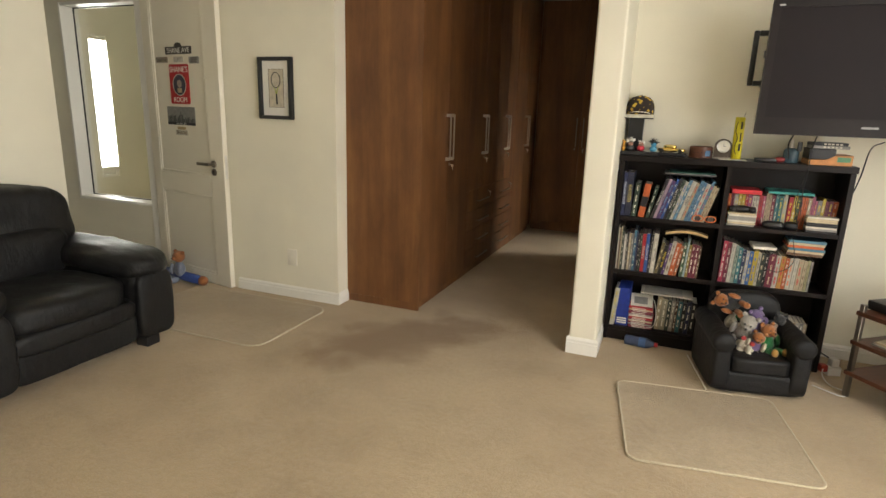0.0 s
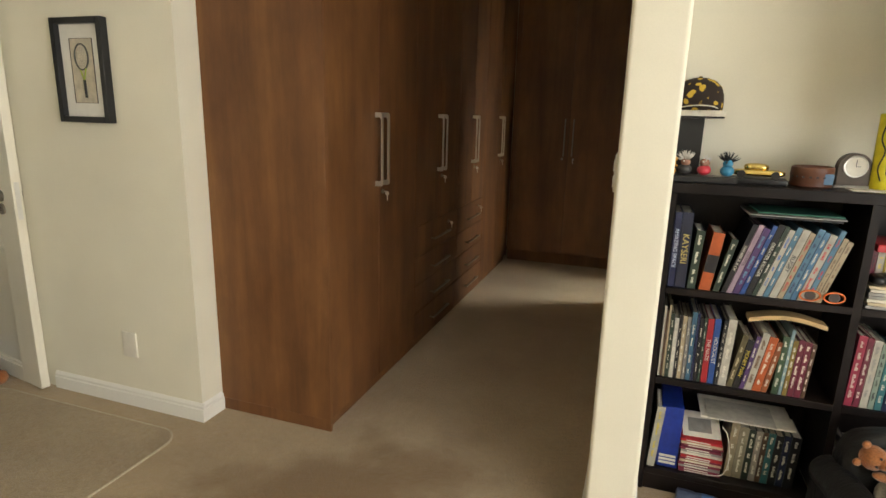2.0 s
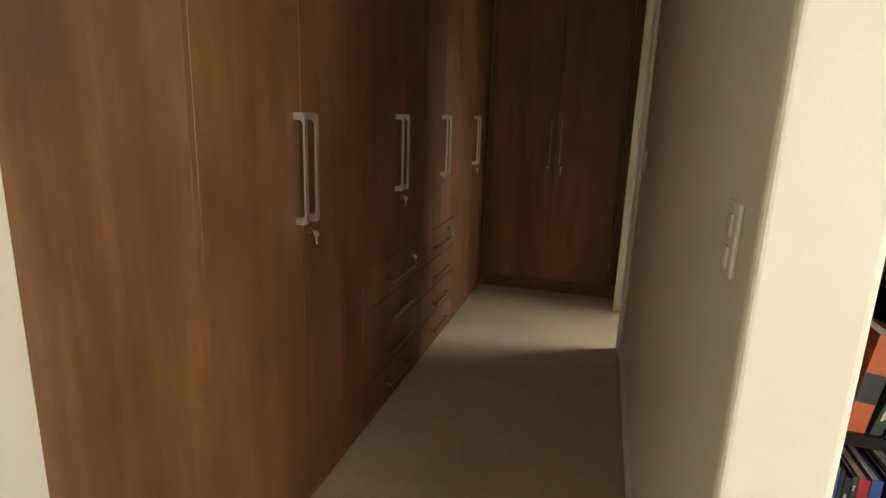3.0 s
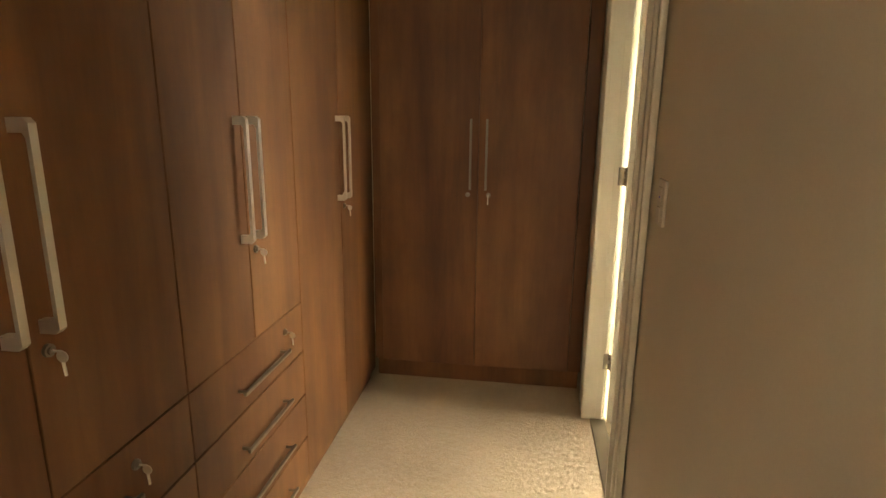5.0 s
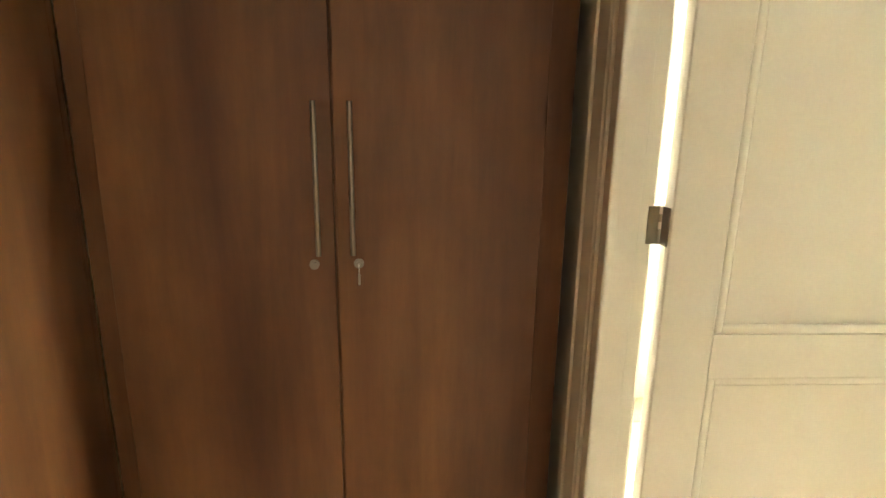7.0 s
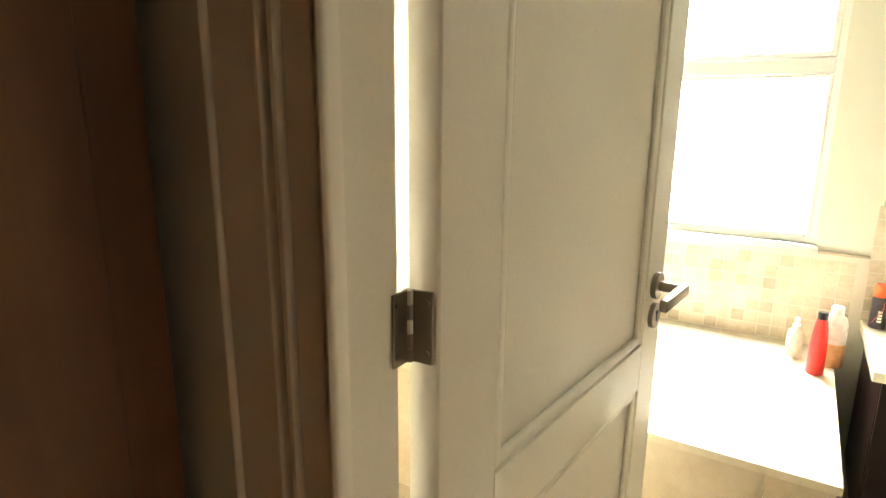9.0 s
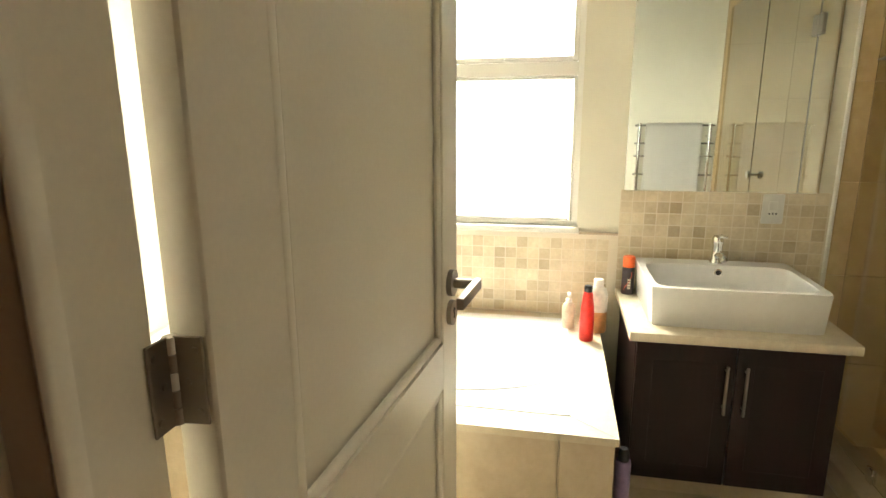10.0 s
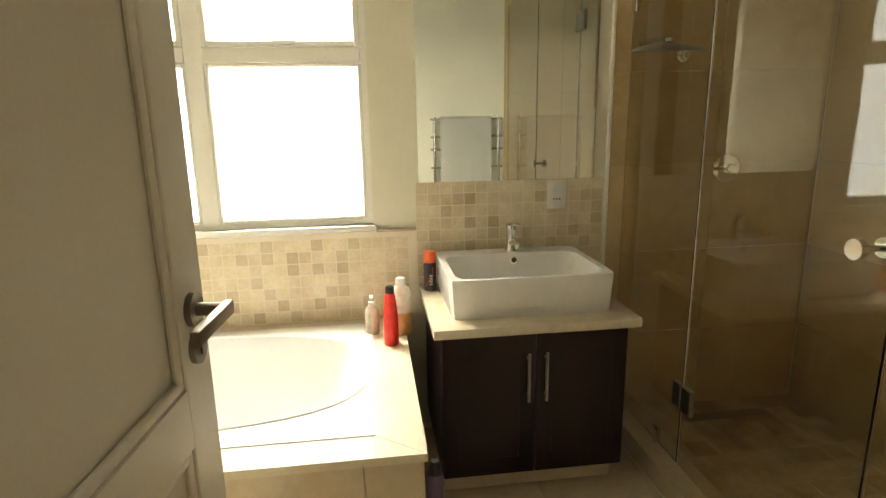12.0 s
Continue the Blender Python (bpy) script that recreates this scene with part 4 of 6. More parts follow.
bmesh.ops.solidify(bm, geom=bm.faces[:], thickness=0.006)
part("cloth", bm, TOWEL, tw, "", 180)

# shower
YG = 5.42
kerb = setting("shower_kerb_trim", one(-0.7115, 1.334, 5.36, 5.495, 0, 0.085, 0.004, 2), MARBLE, "beige marble shower kerb")
scr = thing("shower_screen", "frameless clear glass shower screen with steel hinges", "shower screen")
for a, b, nm in ((0.785, 1.318, "glass_panel"), (0.085, 0.775, "glass_door"), (-0.67, 0.078, "glass_panel")):
    g = part(nm, one(a, b, YG - 0.004, YG + 0.004, 0.088, 2.05, 0.0015, 1), GLASS, scr, "clear toughened glass")
    g.visible_shadow = False
for z in (0.34, 1.72):
    bm = one(0.722, 0.778, YG - 0.012, YG + 0.012, z - 0.045, z + 0.045, 0.003, 1)
    box(bm, 0.782, 0.832, YG - 0.012, YG + 0.012, z - 0.045, z + 0.045, 0.003, 1)
    cyl(bm, (0.780, YG, z - 0.045), (0.780, YG, z + 0.045), 0.007)
    part("hinge", bm, BRONZE, scr, "square steel glass hinge")
for p in ((0.935, 0.112), (1.30, 1.69)):
    part("clamp", one(p[0] - 0.02, p[0] + 0.02, YG - 0.011, YG + 0.011, p[1] - 0.028, p[1] + 0.028, 0.003, 1), CHROME, scr)
bm = cyl(bmesh.new(), (0.15, YG - 0.035, 1.005), (0.15, YG + 0.035, 1.005), 0.008)
for s in (-1, 1):
    cyl(bm, (0.15, YG + s * 0.028, 1.005), (0.15, YG + s * 0.044, 1.005), 0.022, seg=24)
part("knob", bm, CHROME, scr, "round chrome door knob")
part("seal", one(0.7785, 0.7815, YG - 0.003, YG + 0.003, 0.09, 2.04), WHITEPL, scr)

mix = thing("shower_mixer", "round chrome shower mixer on the tiled wall", "shower mixer", pose(1.325, 4.976, 1.062))
bm = lathe(bmesh.new(), [(0.058, 0), (0.058, 0.006), (0.050, 0.010), (0.020, 0.011), (0.020, 0.045), (0.016, 0.05)], seg=32)
bmesh.ops.rotate(bm, cent=(0, 0, 0), matrix=Matrix.Rotation(radians(-90), 3, "Y"), verts=bm.verts)
part("rose", bm, CHROME, mix)
part("lever", cyl(bmesh.new(), (-0.04, 0, 0), (-0.045, 0.075, 0.0), 0.006), CHROME, mix)
sh = thing("rain_shower", "wide thin domed chrome shower head on a wall arm", "shower head")
part("arm", tube(bmesh.new(), curve_pts([(1.328, 5.365, 1.548), (1.27, 5.36, 1.556), (1.205, 5.345, 1.556), (1.18, 5.34, 1.548)]), 0.008, 12), CHROME, sh)
part("wall_flange", cyl(bmesh.new(), (1.310, 5.365, 1.548), (1.322, 5.365, 1.548), 0.022, seg=24), CHROME, sh)
part("joint", lathe(bmesh.new(), [(0.010, 0.045), (0.016, 0.040), (0.018, 0.028), (0.012, 0.018)], (1.18, 5.34, 1.513), 20), CHROME, sh)
dish = lathe(bmesh.new(), [(0.015, 0.024), (0.075, 0.017), (0.115, 0.007), (0.137, -0.004), (0.136, -0.006), (0.114, 0.003), (0.075, 0.012), (0.015, 0.018)], (1.18, 5.34, 1.513), 40)
bmesh.ops.rotate(dish, cent=(1.18, 5.34, 1.53), matrix=Matrix.Rotation(radians(-6), 3, "Y"), verts=dish.verts)
part("head", dish, BRONZE, sh, "thin domed dish")
bs = thing("spray_nozzle", "small round chrome body spray nozzle on the tiles", "shower nozzle")
part("nozzle", lathe(bmesh.new(), [(0.024, 0), (0.024, 0.006), (0.016, 0.012), (0.016, 0.03), (0.012, 0.034)], seg=20), CHROME, bs)
bs.matrix_world = Matrix.Translation((1.3215, 5.205, 1.505)) @ Matrix.Rotation(radians(-90), 4, "Y")
dr = thing("linear_drain", "long dark steel shower drain in the mosaic floor", "drain")
part("grate", one(1.15, 1.205, 4.78, 5.16, 0.012, 0.016, 0.001, 1), BRONZE, dr)
rail2 = thing("grab_rail", "slim steel towel bar on the shower wall", "rail")
bm = cyl(bmesh.new(), (0.60, 4.60, 1.10), (0.98, 4.60, 1.10), 0.008)
for x in (0.63, 0.95):
    cyl(bm, (x, 4.56, 1.10), (x, 4.60, 1.10), 0.007)
part("bar", bm, STEEL, rail2)


def big_tiles(parent, along, c, a0, a1, z0, z1, w, h, mat, face):
    """Large wall tiles on plane c (axis x or y), facing along face."""
    z = z0
    while z < z1 - 0.02:
        zt = min(z + h, z1)
        a = a0
        while a < a1 - 0.02:
            at = min(a + w, a1)
            lo, hi = sorted((c, c + face * 0.009))
            g = (lo, hi, a + 0.0015, at - 0.0015) if along == "x" else (a + 0.0015, at - 0.0015, lo, hi)
            part("tile", one(*g, z + 0.0015, zt - 0.0015, 0.001, 1), mat, parent)
            a = at
        z = zt


wt = setting("wall_tiling_shower", one(1.332, 1.3348, 4.552, 5.487, 0, H), SHOWERGROUT, "beige stone wall tiles in the shower")
big_tiles(wt, "x", 1.331, 4.56, 5.487, 0, H - 0.01, 0.47, 0.362, SHOWERTILE, -1)
wt = setting("wall_tiling_shower_back", one(-0.684, 1.32, 4.5505, 4.553, 0, H), SHOWERGROUT, "beige stone wall tiles in the shower")
big_tiles(wt, "y", 4.5535, -0.683, 1.32, 0, H - 0.01, 0.50, 0.362, SHOWERTILE, 1)
wt = setting("wall_tiling_shower_side", one(-0.7118, -0.682, 4.565, 5.44, 0, H), SHOWERGROUT, "beige stone wall tiles in the shower")
big_tiles(wt, "x", -0.6815, 4.565, 5.44, 0, H - 0.01, 0.44, 0.362, SHOWERTILE, 1)
setting("trim_tile_edge", one(1.318, 1.3345, 5.488, 5.50, 0, H - 0.01, 0.002, 1), TRIM, "pale tile edge strip")

sf = setting("floor_shower", one(-0.684, 1.334, 4.552, 5.36, -0.006, 0.004), SHOWERGROUT, "mosaic shower floor")
rnd = random.Random(3)
src = one(-0.048, 0.048, -0.048, 0.048, -0.004, 0.004, 0.001, 1)
tile_me = bpy.data.meshes.new("tile")
src.to_mesh(tile_me)
src.free()
tile_me.materials.append(FLOORMOSAIC)
tile_me.shade_flat()
for i in range(19):
    for k in range(8):
        ob = new("tile", tile_me)
        ob.parent = sf
        ob.location = (1.27 - 0.1 * i, 5.305 - 0.1 * k, 0.0015 + rnd.uniform(-0.0005, 0.0005))
bf = bpy.data.objects["floor_bathroom"]
src = one(-0.1985, 0.1985, -0.1985, 0.1985, -0.003, 0.003, 0.001, 1)
tile_me = bpy.data.meshes.new("tile")
src.to_mesh(tile_me)
src.free()
tile_me.materials.append(MARBLE)
tile_me.shade_flat()
for i in range(5):
    for k in range(7):
        ob = new("tile", tile_me)
        ob.parent = bf
        ob.location = (-0.50 + 0.4 * i, 5.70 + 0.4 * k, -0.0025)
mosaic("wall_tiling_vanity", "small square travertine tiles behind the basin", 1.335, (5.502, 6.2725), (0.611, 1.037), 0.0478, MOSAIC)
mosaic("wall_tiling_bath", "small square travertine tiles above the bath", 1.335, (6.2735, 7.98), (BZ + 0.001, 0.852), 0.0478, MOSAIC)
setting("trim_bath_tiles", one(1.315, 1.3348, 6.274, 6.43, 0.8525, 0.862, 0.002, 1), MARBLE, "stone strip capping the bath tiles")

# ---- bedroom ----
def tapered(bm, z0, z1, c, k):
    """Draws the top of a cushion in along y, towards c."""
    for v in bm.verts:
        f = max(0.0, min(1.0, (v.co.z - z0) / (z1 - z0)))
        v.co.y = c + (v.co.y - c) * (1 - k * f)
    return bm


def armchair():
    a = thing("armchair", "large black leather armchair against the wall", "armchair")
    y0, y1 = 1.56, 2.738
    mid = (y0 + y1) / 2
    part("base", cushion(bmesh.new(), -3.82, -3.03, y0 + 0.18, y1 - 0.18, 0.05, 0.30, 12, 10), LEATHER, a, "", 180)
    part("seat", cushion(bmesh.new(), -3.62, -2.975, y0 + 0.255, y1 - 0.265, 0.255, 0.445, 4.0, 16, 0.022, 0.012), LEATHER, a, "thick creased seat cushion", 180)
    part("seat_roll", cushion(bmesh.new(), -3.10, -2.978, y0 + 0.25, y1 - 0.26, 0.185, 0.305, 4, 12, 0, 0.005), LEATHER, a, "padded roll under the seat", 180)
    part("front_border", cushion(bmesh.new(), -3.09, -3.005, y0 + 0.25, y1 - 0.26, 0.05, 0.215, 9, 10, 0, 0.003), LEATHER, a, "", 180)
    bm = cushion(bmesh.new(), -3.87, -3.50, y0 + 0.19, y1 - 0.19, 0.36, 0.675, 3.6, 16, 0, 0.014)
    part("lumbar_cushion", bm, LEATHER, a, "", 180)
    bm = tapered(cushion(bmesh.new(), -3.895, -3.57, y0 + 0.10, y1 - 0.10, 0.52, 0.895, 4.6, 18, 0, 0.014), 0.55, 0.90, mid, 0.16)
    part("headrest", bm, LEATHER, a, "padded upper back cushion", 180)
    for lo, hi in ((y0, y0 + 0.29), (y1 - 0.29, y1)):
        part("arm_panel", cushion(bmesh.new(), -3.84, -3.0, lo + 0.02, hi - 0.015, 0.045, 0.44, 10, 10, 0, 0.003), LEATHER, a, "", 180)
        bm = cushion(bmesh.new(), -3.83, -2.965, lo - 0.02, hi + 0.025, 0.385, 0.548, 3.2, 18, 0, 0.016)
        for v in bm.verts:
            v.co.z += 0.035 * max(0, min(1, (-3.0 - v.co.x) / 0.75))
        part("arm_pad", bm, LEATHER, a, "overstuffed sloping arm pad", 180)
        part("arm_front", cushion(bmesh.new(), -3.06, -2.975, lo + 0.03, hi - 0.02, 0.05, 0.43, 5, 10, 0, 0.004), LEATHER, a, "", 180)
    for x in (-3.03, -3.78):
        for y in (y0 + 0.10, y1 - 0.19):
            part("foot", one(x - 0.045, x + 0.045, y - 0.045, y + 0.045, 0, 0.06, 0.008, 2), BLACK, a)


armchair()


def mat_rug(label, w, h, m, r=0.05):
    g = thing("floor_mat", label, "mat", m)
    loop = []
    for cx, cy, a0 in ((w / 2 - r, h / 2 - r, 0), (-w / 2 + r, h / 2 - r, 90), (-w / 2 + r, -h / 2 + r, 180), (w / 2 - r, -h / 2 + r, 270)):
        for k in range(7):
            a = radians(a0 + 15 * k)
            loop.append((cx + r * math.cos(a), cy + r * math.sin(a)))
    bm = bmesh.new()
    loft(bm, [[(x, y, 0.0005) for x, y in loop], [(x, y, 0.008) for x, y in loop]], True, True)
    part("carpet_top", bm, MATPILE, g)
    part("binding", tube(bmesh.new(), [(x, y, 0.006) for x, y in loop], 0.005, 8, True), BINDING, g, "cream whipped edge")


mat_rug("beige carpet mat with a cream bound edge by the door", 1.15, 0.75, pose(-2.995, 3.13, 0), 0.10)
mat_rug("beige carpet mat with a cream bound edge before the small chair", 0.745, 0.73, pose(-0.030, 2.939, 0, 0, 0, 8.5))

# framed picture
fr = thing("picture_frame", "black box frame holding a tennis racket on white card", "framed picture", pose(-2.88, 3.626, 1.488))
w, h, d = 0.272, 0.41, 0.036
for x0, x1, z0, z1 in ((-w / 2, -w / 2 + 0.024, -h / 2, h / 2), (w / 2 - 0.024, w / 2, -h / 2, h / 2), (-w / 2 + 0.024, w / 2 - 0.024, -h / 2, -h / 2 + 0.024), (-w / 2 + 0.024, w / 2 - 0.024, h / 2 - 0.024, h / 2)):
    part("frame_bar", one(x0, x1, -d, 0, z0, z1, 0.002, 1), BLACK, fr)
part("mount", one(-w / 2 + 0.024, w / 2 - 0.024, -0.012, -0.004, -h / 2 + 0.024, h / 2 - 0.024), WHITEPL, fr, "white card mount")
part("backing", one(-0.060, 0.060, -0.0135, -0.0122, -0.125, 0.125), cover((0.56, 0.50, 0.38)), fr, "beige inner card")
bm = bmesh.new()
box(bm, -0.062, -0.0595, -0.0150, -0.0122, -0.127, 0.127)
box(bm, 0.0595, 0.062, -0.0150, -0.0122, -0.127, 0.127)
box(bm, -0.0595, 0.0595, -0.0150, -0.0122, 0.125, 0.127)
box(bm, -0.0595, 0.0595, -0.0150, -0.0122, -0.127, -0.125)
part("inner_edge", bm, cover((0.10, 0.09, 0.08)), fr)
bm = tube(bmesh.new(), [(0.036 * math.sin(a), -0.017, 0.055 + 0.050 * math.cos(a)) for a in (2 * math.pi * k / 40 for k in range(40))], 0.0032, 8, True)
rk = part("racket_hoop", bm, cover((0.10, 0.10, 0.09)), fr)
bm = tube(bmesh.new(), [(0.004, -0.017, -0.035), (0.006, -0.017, -0.105)], 0.005, 8)
part("racket_grip", bm, BLACK, fr)
bm = tube(bmesh.new(), [(-0.014, -0.017, 0.009), (0.003, -0.017, -0.037)], 0.0025, 6)
tube(bm, [(0.018, -0.017, 0.010), (0.004, -0.017, -0.037)], 0.0025, 6)
part("racket_throat", bm, cover((0.45, 0.55, 0.08)), fr, "lime yellow throat")
bm = bmesh.new()
for k in range(-3, 4):
    x = k * 0.009
    zz = 0.05 * math.sqrt(max(0, 1 - (x / 0.036) ** 2))
    tube(bm, [(x, -0.0165, 0.055 - zz), (x, -0.0165, 0.055 + zz)], 0.0005, 4)
for k in range(-4, 5):
    z = k * 0.010
    xx = 0.036 * math.sqrt(max(0, 1 - (z / 0.05) ** 2))
    tube(bm, [(-xx, -0.0165, 0.055 + z), (xx, -0.0165, 0.055 + z)], 0.0005, 4)
part("racket_strings", bm, PAPER, fr)

# name signs on the bedroom door; places run along the leaf from its hinge
def on_door(x, z, depth=0.0):
    return M1 @ pose(x, -0.0085 - depth, z, 90, 0, 0)


def door_sign(label, x, z, w, h, col, words=(), tcol=(0.8, 0.78, 0.7), r=0.008, tilt=0):
    s = thing("door_sign", label, "sign", M1 @ pose(x, -0.0085, z, 90, 0, 0) @ pose(0, 0, 0, 0, 0, tilt), "small signs on the bedroom door")
    loop = []
    for cx, cy, a0 in ((w / 2 - r, h / 2 - r, 0), (-w / 2 + r, h / 2 - r, 90), (-w / 2 + r, -h / 2 + r, 180), (w / 2 - r, -h / 2 + r, 270)):
        loop += [(cx + r * math.cos(radians(a0 + 22.5 * k)), cy + r * math.sin(radians(a0 + 22.5 * k))) for k in range(5)]
    bm = bmesh.new()
    loft(bm, [[(p, q, 0.0) for p, q in loop], [(p, q, 0.003) for p, q in loop]], True, True)
    part("plate", bm, cover(col), s)
    for word, size, dx, dy in words:
        text(word, size, pose(dx, dy, 0.0035), cover(tcol), s)
    return s


sg = door_sign("dark embossed street sign plate", 0.42, 1.747, 0.312, 0.054, (0.05, 0.045, 0.035), [("SHANE AVE", 0.052, 0, -0.002)])
bm = bmesh.new()
loft(bm, [[(0.045 * math.cos(radians(a)), 0.027 + 0.028 * math.sin(radians(a)), z) for a in range(0, 181, 20)] for z in (0.0, 0.003)], True, True)
part("crest", bm, cover((0.05, 0.045, 0.035)), sg)
door_sign("small name cut-out sign", 0.212, 1.683, 0.150, 0.044, (0.45, 0.40, 0.32), [("SHANE", 0.044, 0, 0)], (0.10, 0.07, 0.05))
door_sign("tiny pale plate with a dark mark", 0.415, 1.683, 0.112, 0.040, (0.55, 0.52, 0.45), [("I", 0.03, 0, 0)], (0.08, 0.07, 0.06))
sg = door_sign("small grey number plate sign", 0.598, 1.676, 0.115, 0.048, (0.33, 0.32, 0.29))
for k in range(3):
    part("print_bar", one(-0.035, 0.035, -0.016 + 0.013 * k, -0.009 + 0.013 * k, 0.003, 0.0036), cover((0.08, 0.07, 0.06)), sg)
sg = door_sign("red metal sign with white lettering and an oval", 0.41, 1.507, 0.232, 0.285, (0.46, 0.010, 0.014), [("SHANE'S", 0.058, 0, 0.104), ("ROOM", 0.054, 0, -0.113)], (0.85, 0.80, 0.72), 0.014)
bm = lathe(bmesh.new(), [(0.080, 0.003), (0.080, 0.0042), (0.074, 0.0042), (0.073, 0.0035)], (0, -0.004, 0), 40, 1.0, 0.98)
part("oval_rim", bm, cover((0.62, 0.58, 0.5)), sg)
part("oval", lathe(bmesh.new(), [(0.073, 0.003), (0.073, 0.0037)], (0, -0.004, 0), 40, 1.0, 0.98), cover((0.035, 0.035, 0.06)), sg, "dark oval badge")
part("oval_blot", lathe(bmesh.new(), [(0.028, 0.0037), (0.028, 0.0045)], (0, 0.004, 0), 20), cover((0.35, 0.28, 0.24)), sg)
part("oval_base", one(-0.026, 0.026, -0.060, -0.028, 0.0037, 0.0045), cover((0.45, 0.36, 0.22)), sg)
sg = door_sign("grey city skyline picture plate", 0.40, 1.277, 0.336, 0.134, (0.24, 0.24, 0.22), r=0.004)
part("caption_band", one(-0.168, 0.168, -0.067, -0.048, 0.003, 0.0036), cover((0.02, 0.02, 0.02)), sg, "black caption band")
text("NEW YORK CITY", 0.016, pose(0, -0.058, 0.0040), cover((0.75, 0.73, 0.68)), sg)
rnd = random.Random(5)
for k in range(19):
    x = -0.154 + k * 0.0171
    part("tower", one(x - 0.0072, x + 0.0072, -0.048, -0.026 + rnd.uniform(0, 0.034) + (0.034 if k == 9 else 0), 0.003, 0.0035), cover((0.07, 0.07, 0.065) if k % 3 else (0.13, 0.13, 0.12)), sg)
door_sign("small carved name cut-out sign", 0.395, 1.152, 0.15, 0.038, (0.62, 0.58, 0.48), [("SHANE", 0.042, 0, 0)], (0.16, 0.11, 0.07))
door_sign("small gilt word strip", 0.395, 1.186, 0.10, 0.022, (0.42, 0.32, 0.16), r=0.005)


def doll(label, category, blobs, m, mats):
    """A soft toy as one plain shape: balls and rolls grown together."""
    bm = bmesh.new()
    for b in blobs:
        if b[0] == "b":
            ball(bm, b[1], b[2], mi=b[3])
        else:
            cyl(bm, b[1], b[2], b[3], b[4], 14, b[5])
    ob = link(category.replace(" ", "_"), bm, mats, None, "", 180)
    ob.matrix_world = m
    return tagged(ob, label, category)


TAN, BLUE, DENIM = plush("tan_plush", (0.36, 0.13, 0.035)), plush("blue_cloth", (0.03, 0.07, 0.28)), plush("pale_denim", (0.25, 0.28, 0.36))
GREY, PURPLE, GREEN = plush("grey_plush", (0.36, 0.33, 0.29)), plush("purple_plush", (0.16, 0.11, 0.24)), plush("green_cloth", (0.03, 0.20, 0.06))
CREAM, REDCL, OCHRE, DARKCL = plush("cream_plush", (0.62, 0.55, 0.42)), plush("red_cloth", (0.35, 0.02, 0.02)), plush("ochre_plush", (0.45, 0.25, 0.06)), plush("dark_tartan", (0.03, 0.03, 0.03))
# draught stopper with a sitting bear
doll("blue cloth draught stopper with a sitting toy bear", "draught stopper", [
    ("c", (-0.36, 0, 0.036), (0.23, 0.0, 0.036), 0.036, 0.036, 1), ("b", (0.245, 0, 0.038), (0.035, 0.038, 0.038), 0), ("b", (-0.37, 0, 0.036), (0.03, 0.036, 0.036), 0),
    ("b", (0, -0.03, 0.10), (0.05, 0.042, 0.062), 2), ("b", (0, -0.03, 0.20), (0.050, 0.046, 0.047), 0), ("b", (0, -0.072, 0.192), (0.020, 0.018, 0.016), 0),
    ("b", (-0.045, -0.025, 0.235), 0.016, 0), ("b", (0.045, -0.025, 0.235), 0.016, 0), ("b", (-0.05, -0.06, 0.10), (0.018, 0.02, 0.045), 2), ("b", (0.05, -0.06, 0.10), (0.018, 0.02, 0.045), 2),
    ("b", (-0.035, -0.105, 0.03), (0.022, 0.045, 0.024), 2), ("b", (0.035, -0.105, 0.03), (0.022, 0.045, 0.024), 2), ("b", (-0.035, -0.145, 0.026), (0.022, 0.018, 0.024), 0), ("b", (0.035, -0.145, 0.026), (0.022, 0.018, 0.024), 0),
    ("b", (-0.017, -0.07, 0.212), 0.005, 3), ("b", (0.017, -0.07, 0.212), 0.005, 3), ("b", (0, -0.088, 0.197), 0.006, 3)],
    pose(-3.815, 3.575, 0, 0, 0, -10), [TAN, BLUE, DENIM, BLACK])

# bookcase
BC = dict(x0=-0.597, x1=0.583, y0=3.845, y1=4.125)
bc = thing("bookcase", "black-brown bookcase of six bays, full of books", "bookcase")
T = 0.026
part("side_panel", one(BC["x0"], BC["x0"] + T, BC["y0"], BC["y1"], 0, 1.119, 0.002, 1), SHELFWOOD, bc)
part("side_panel", one(BC["x1"] - T, BC["x1"], BC["y0"], BC["y1"], 0, 1.119, 0.002, 1), SHELFWOOD, bc)
part("top", one(BC["x0"] - 0.006, BC["x1"] + 0.006, BC["y0"] - 0.006, BC["y1"], 1.1195, 1.154, 0.002, 1), SHELFWOOD, bc)
part("divider", one(-0.020, 0.004, BC["y0"] + 0.004, BC["y1"] - 0.006, 0.092, 1.119), SHELFWOOD, bc)
part("back", one(BC["x0"] + T, BC["x1"] - T, BC["y1"] - 0.006, BC["y1"], 0.05, 1.119), SHELFWOOD, bc)
part("kick_board", one(BC["x0"] + T, BC["x1"] - T, BC["y0"] + 0.012, BC["y0"] + 0.028, 0, 0.068), SHELFWOOD, bc)
SH = (0.090, 0.455, 0.792)
for z in SH:
    for a, b in ((BC["x0"] + T, -0.020), (0.004, BC["x1"] - T)):
        part("shelf", one(a, b, BC["y0"] + 0.004, BC["y1"] - 0.006, z - 0.024, z, 0.0015, 1), SHELFWOOD, bc)


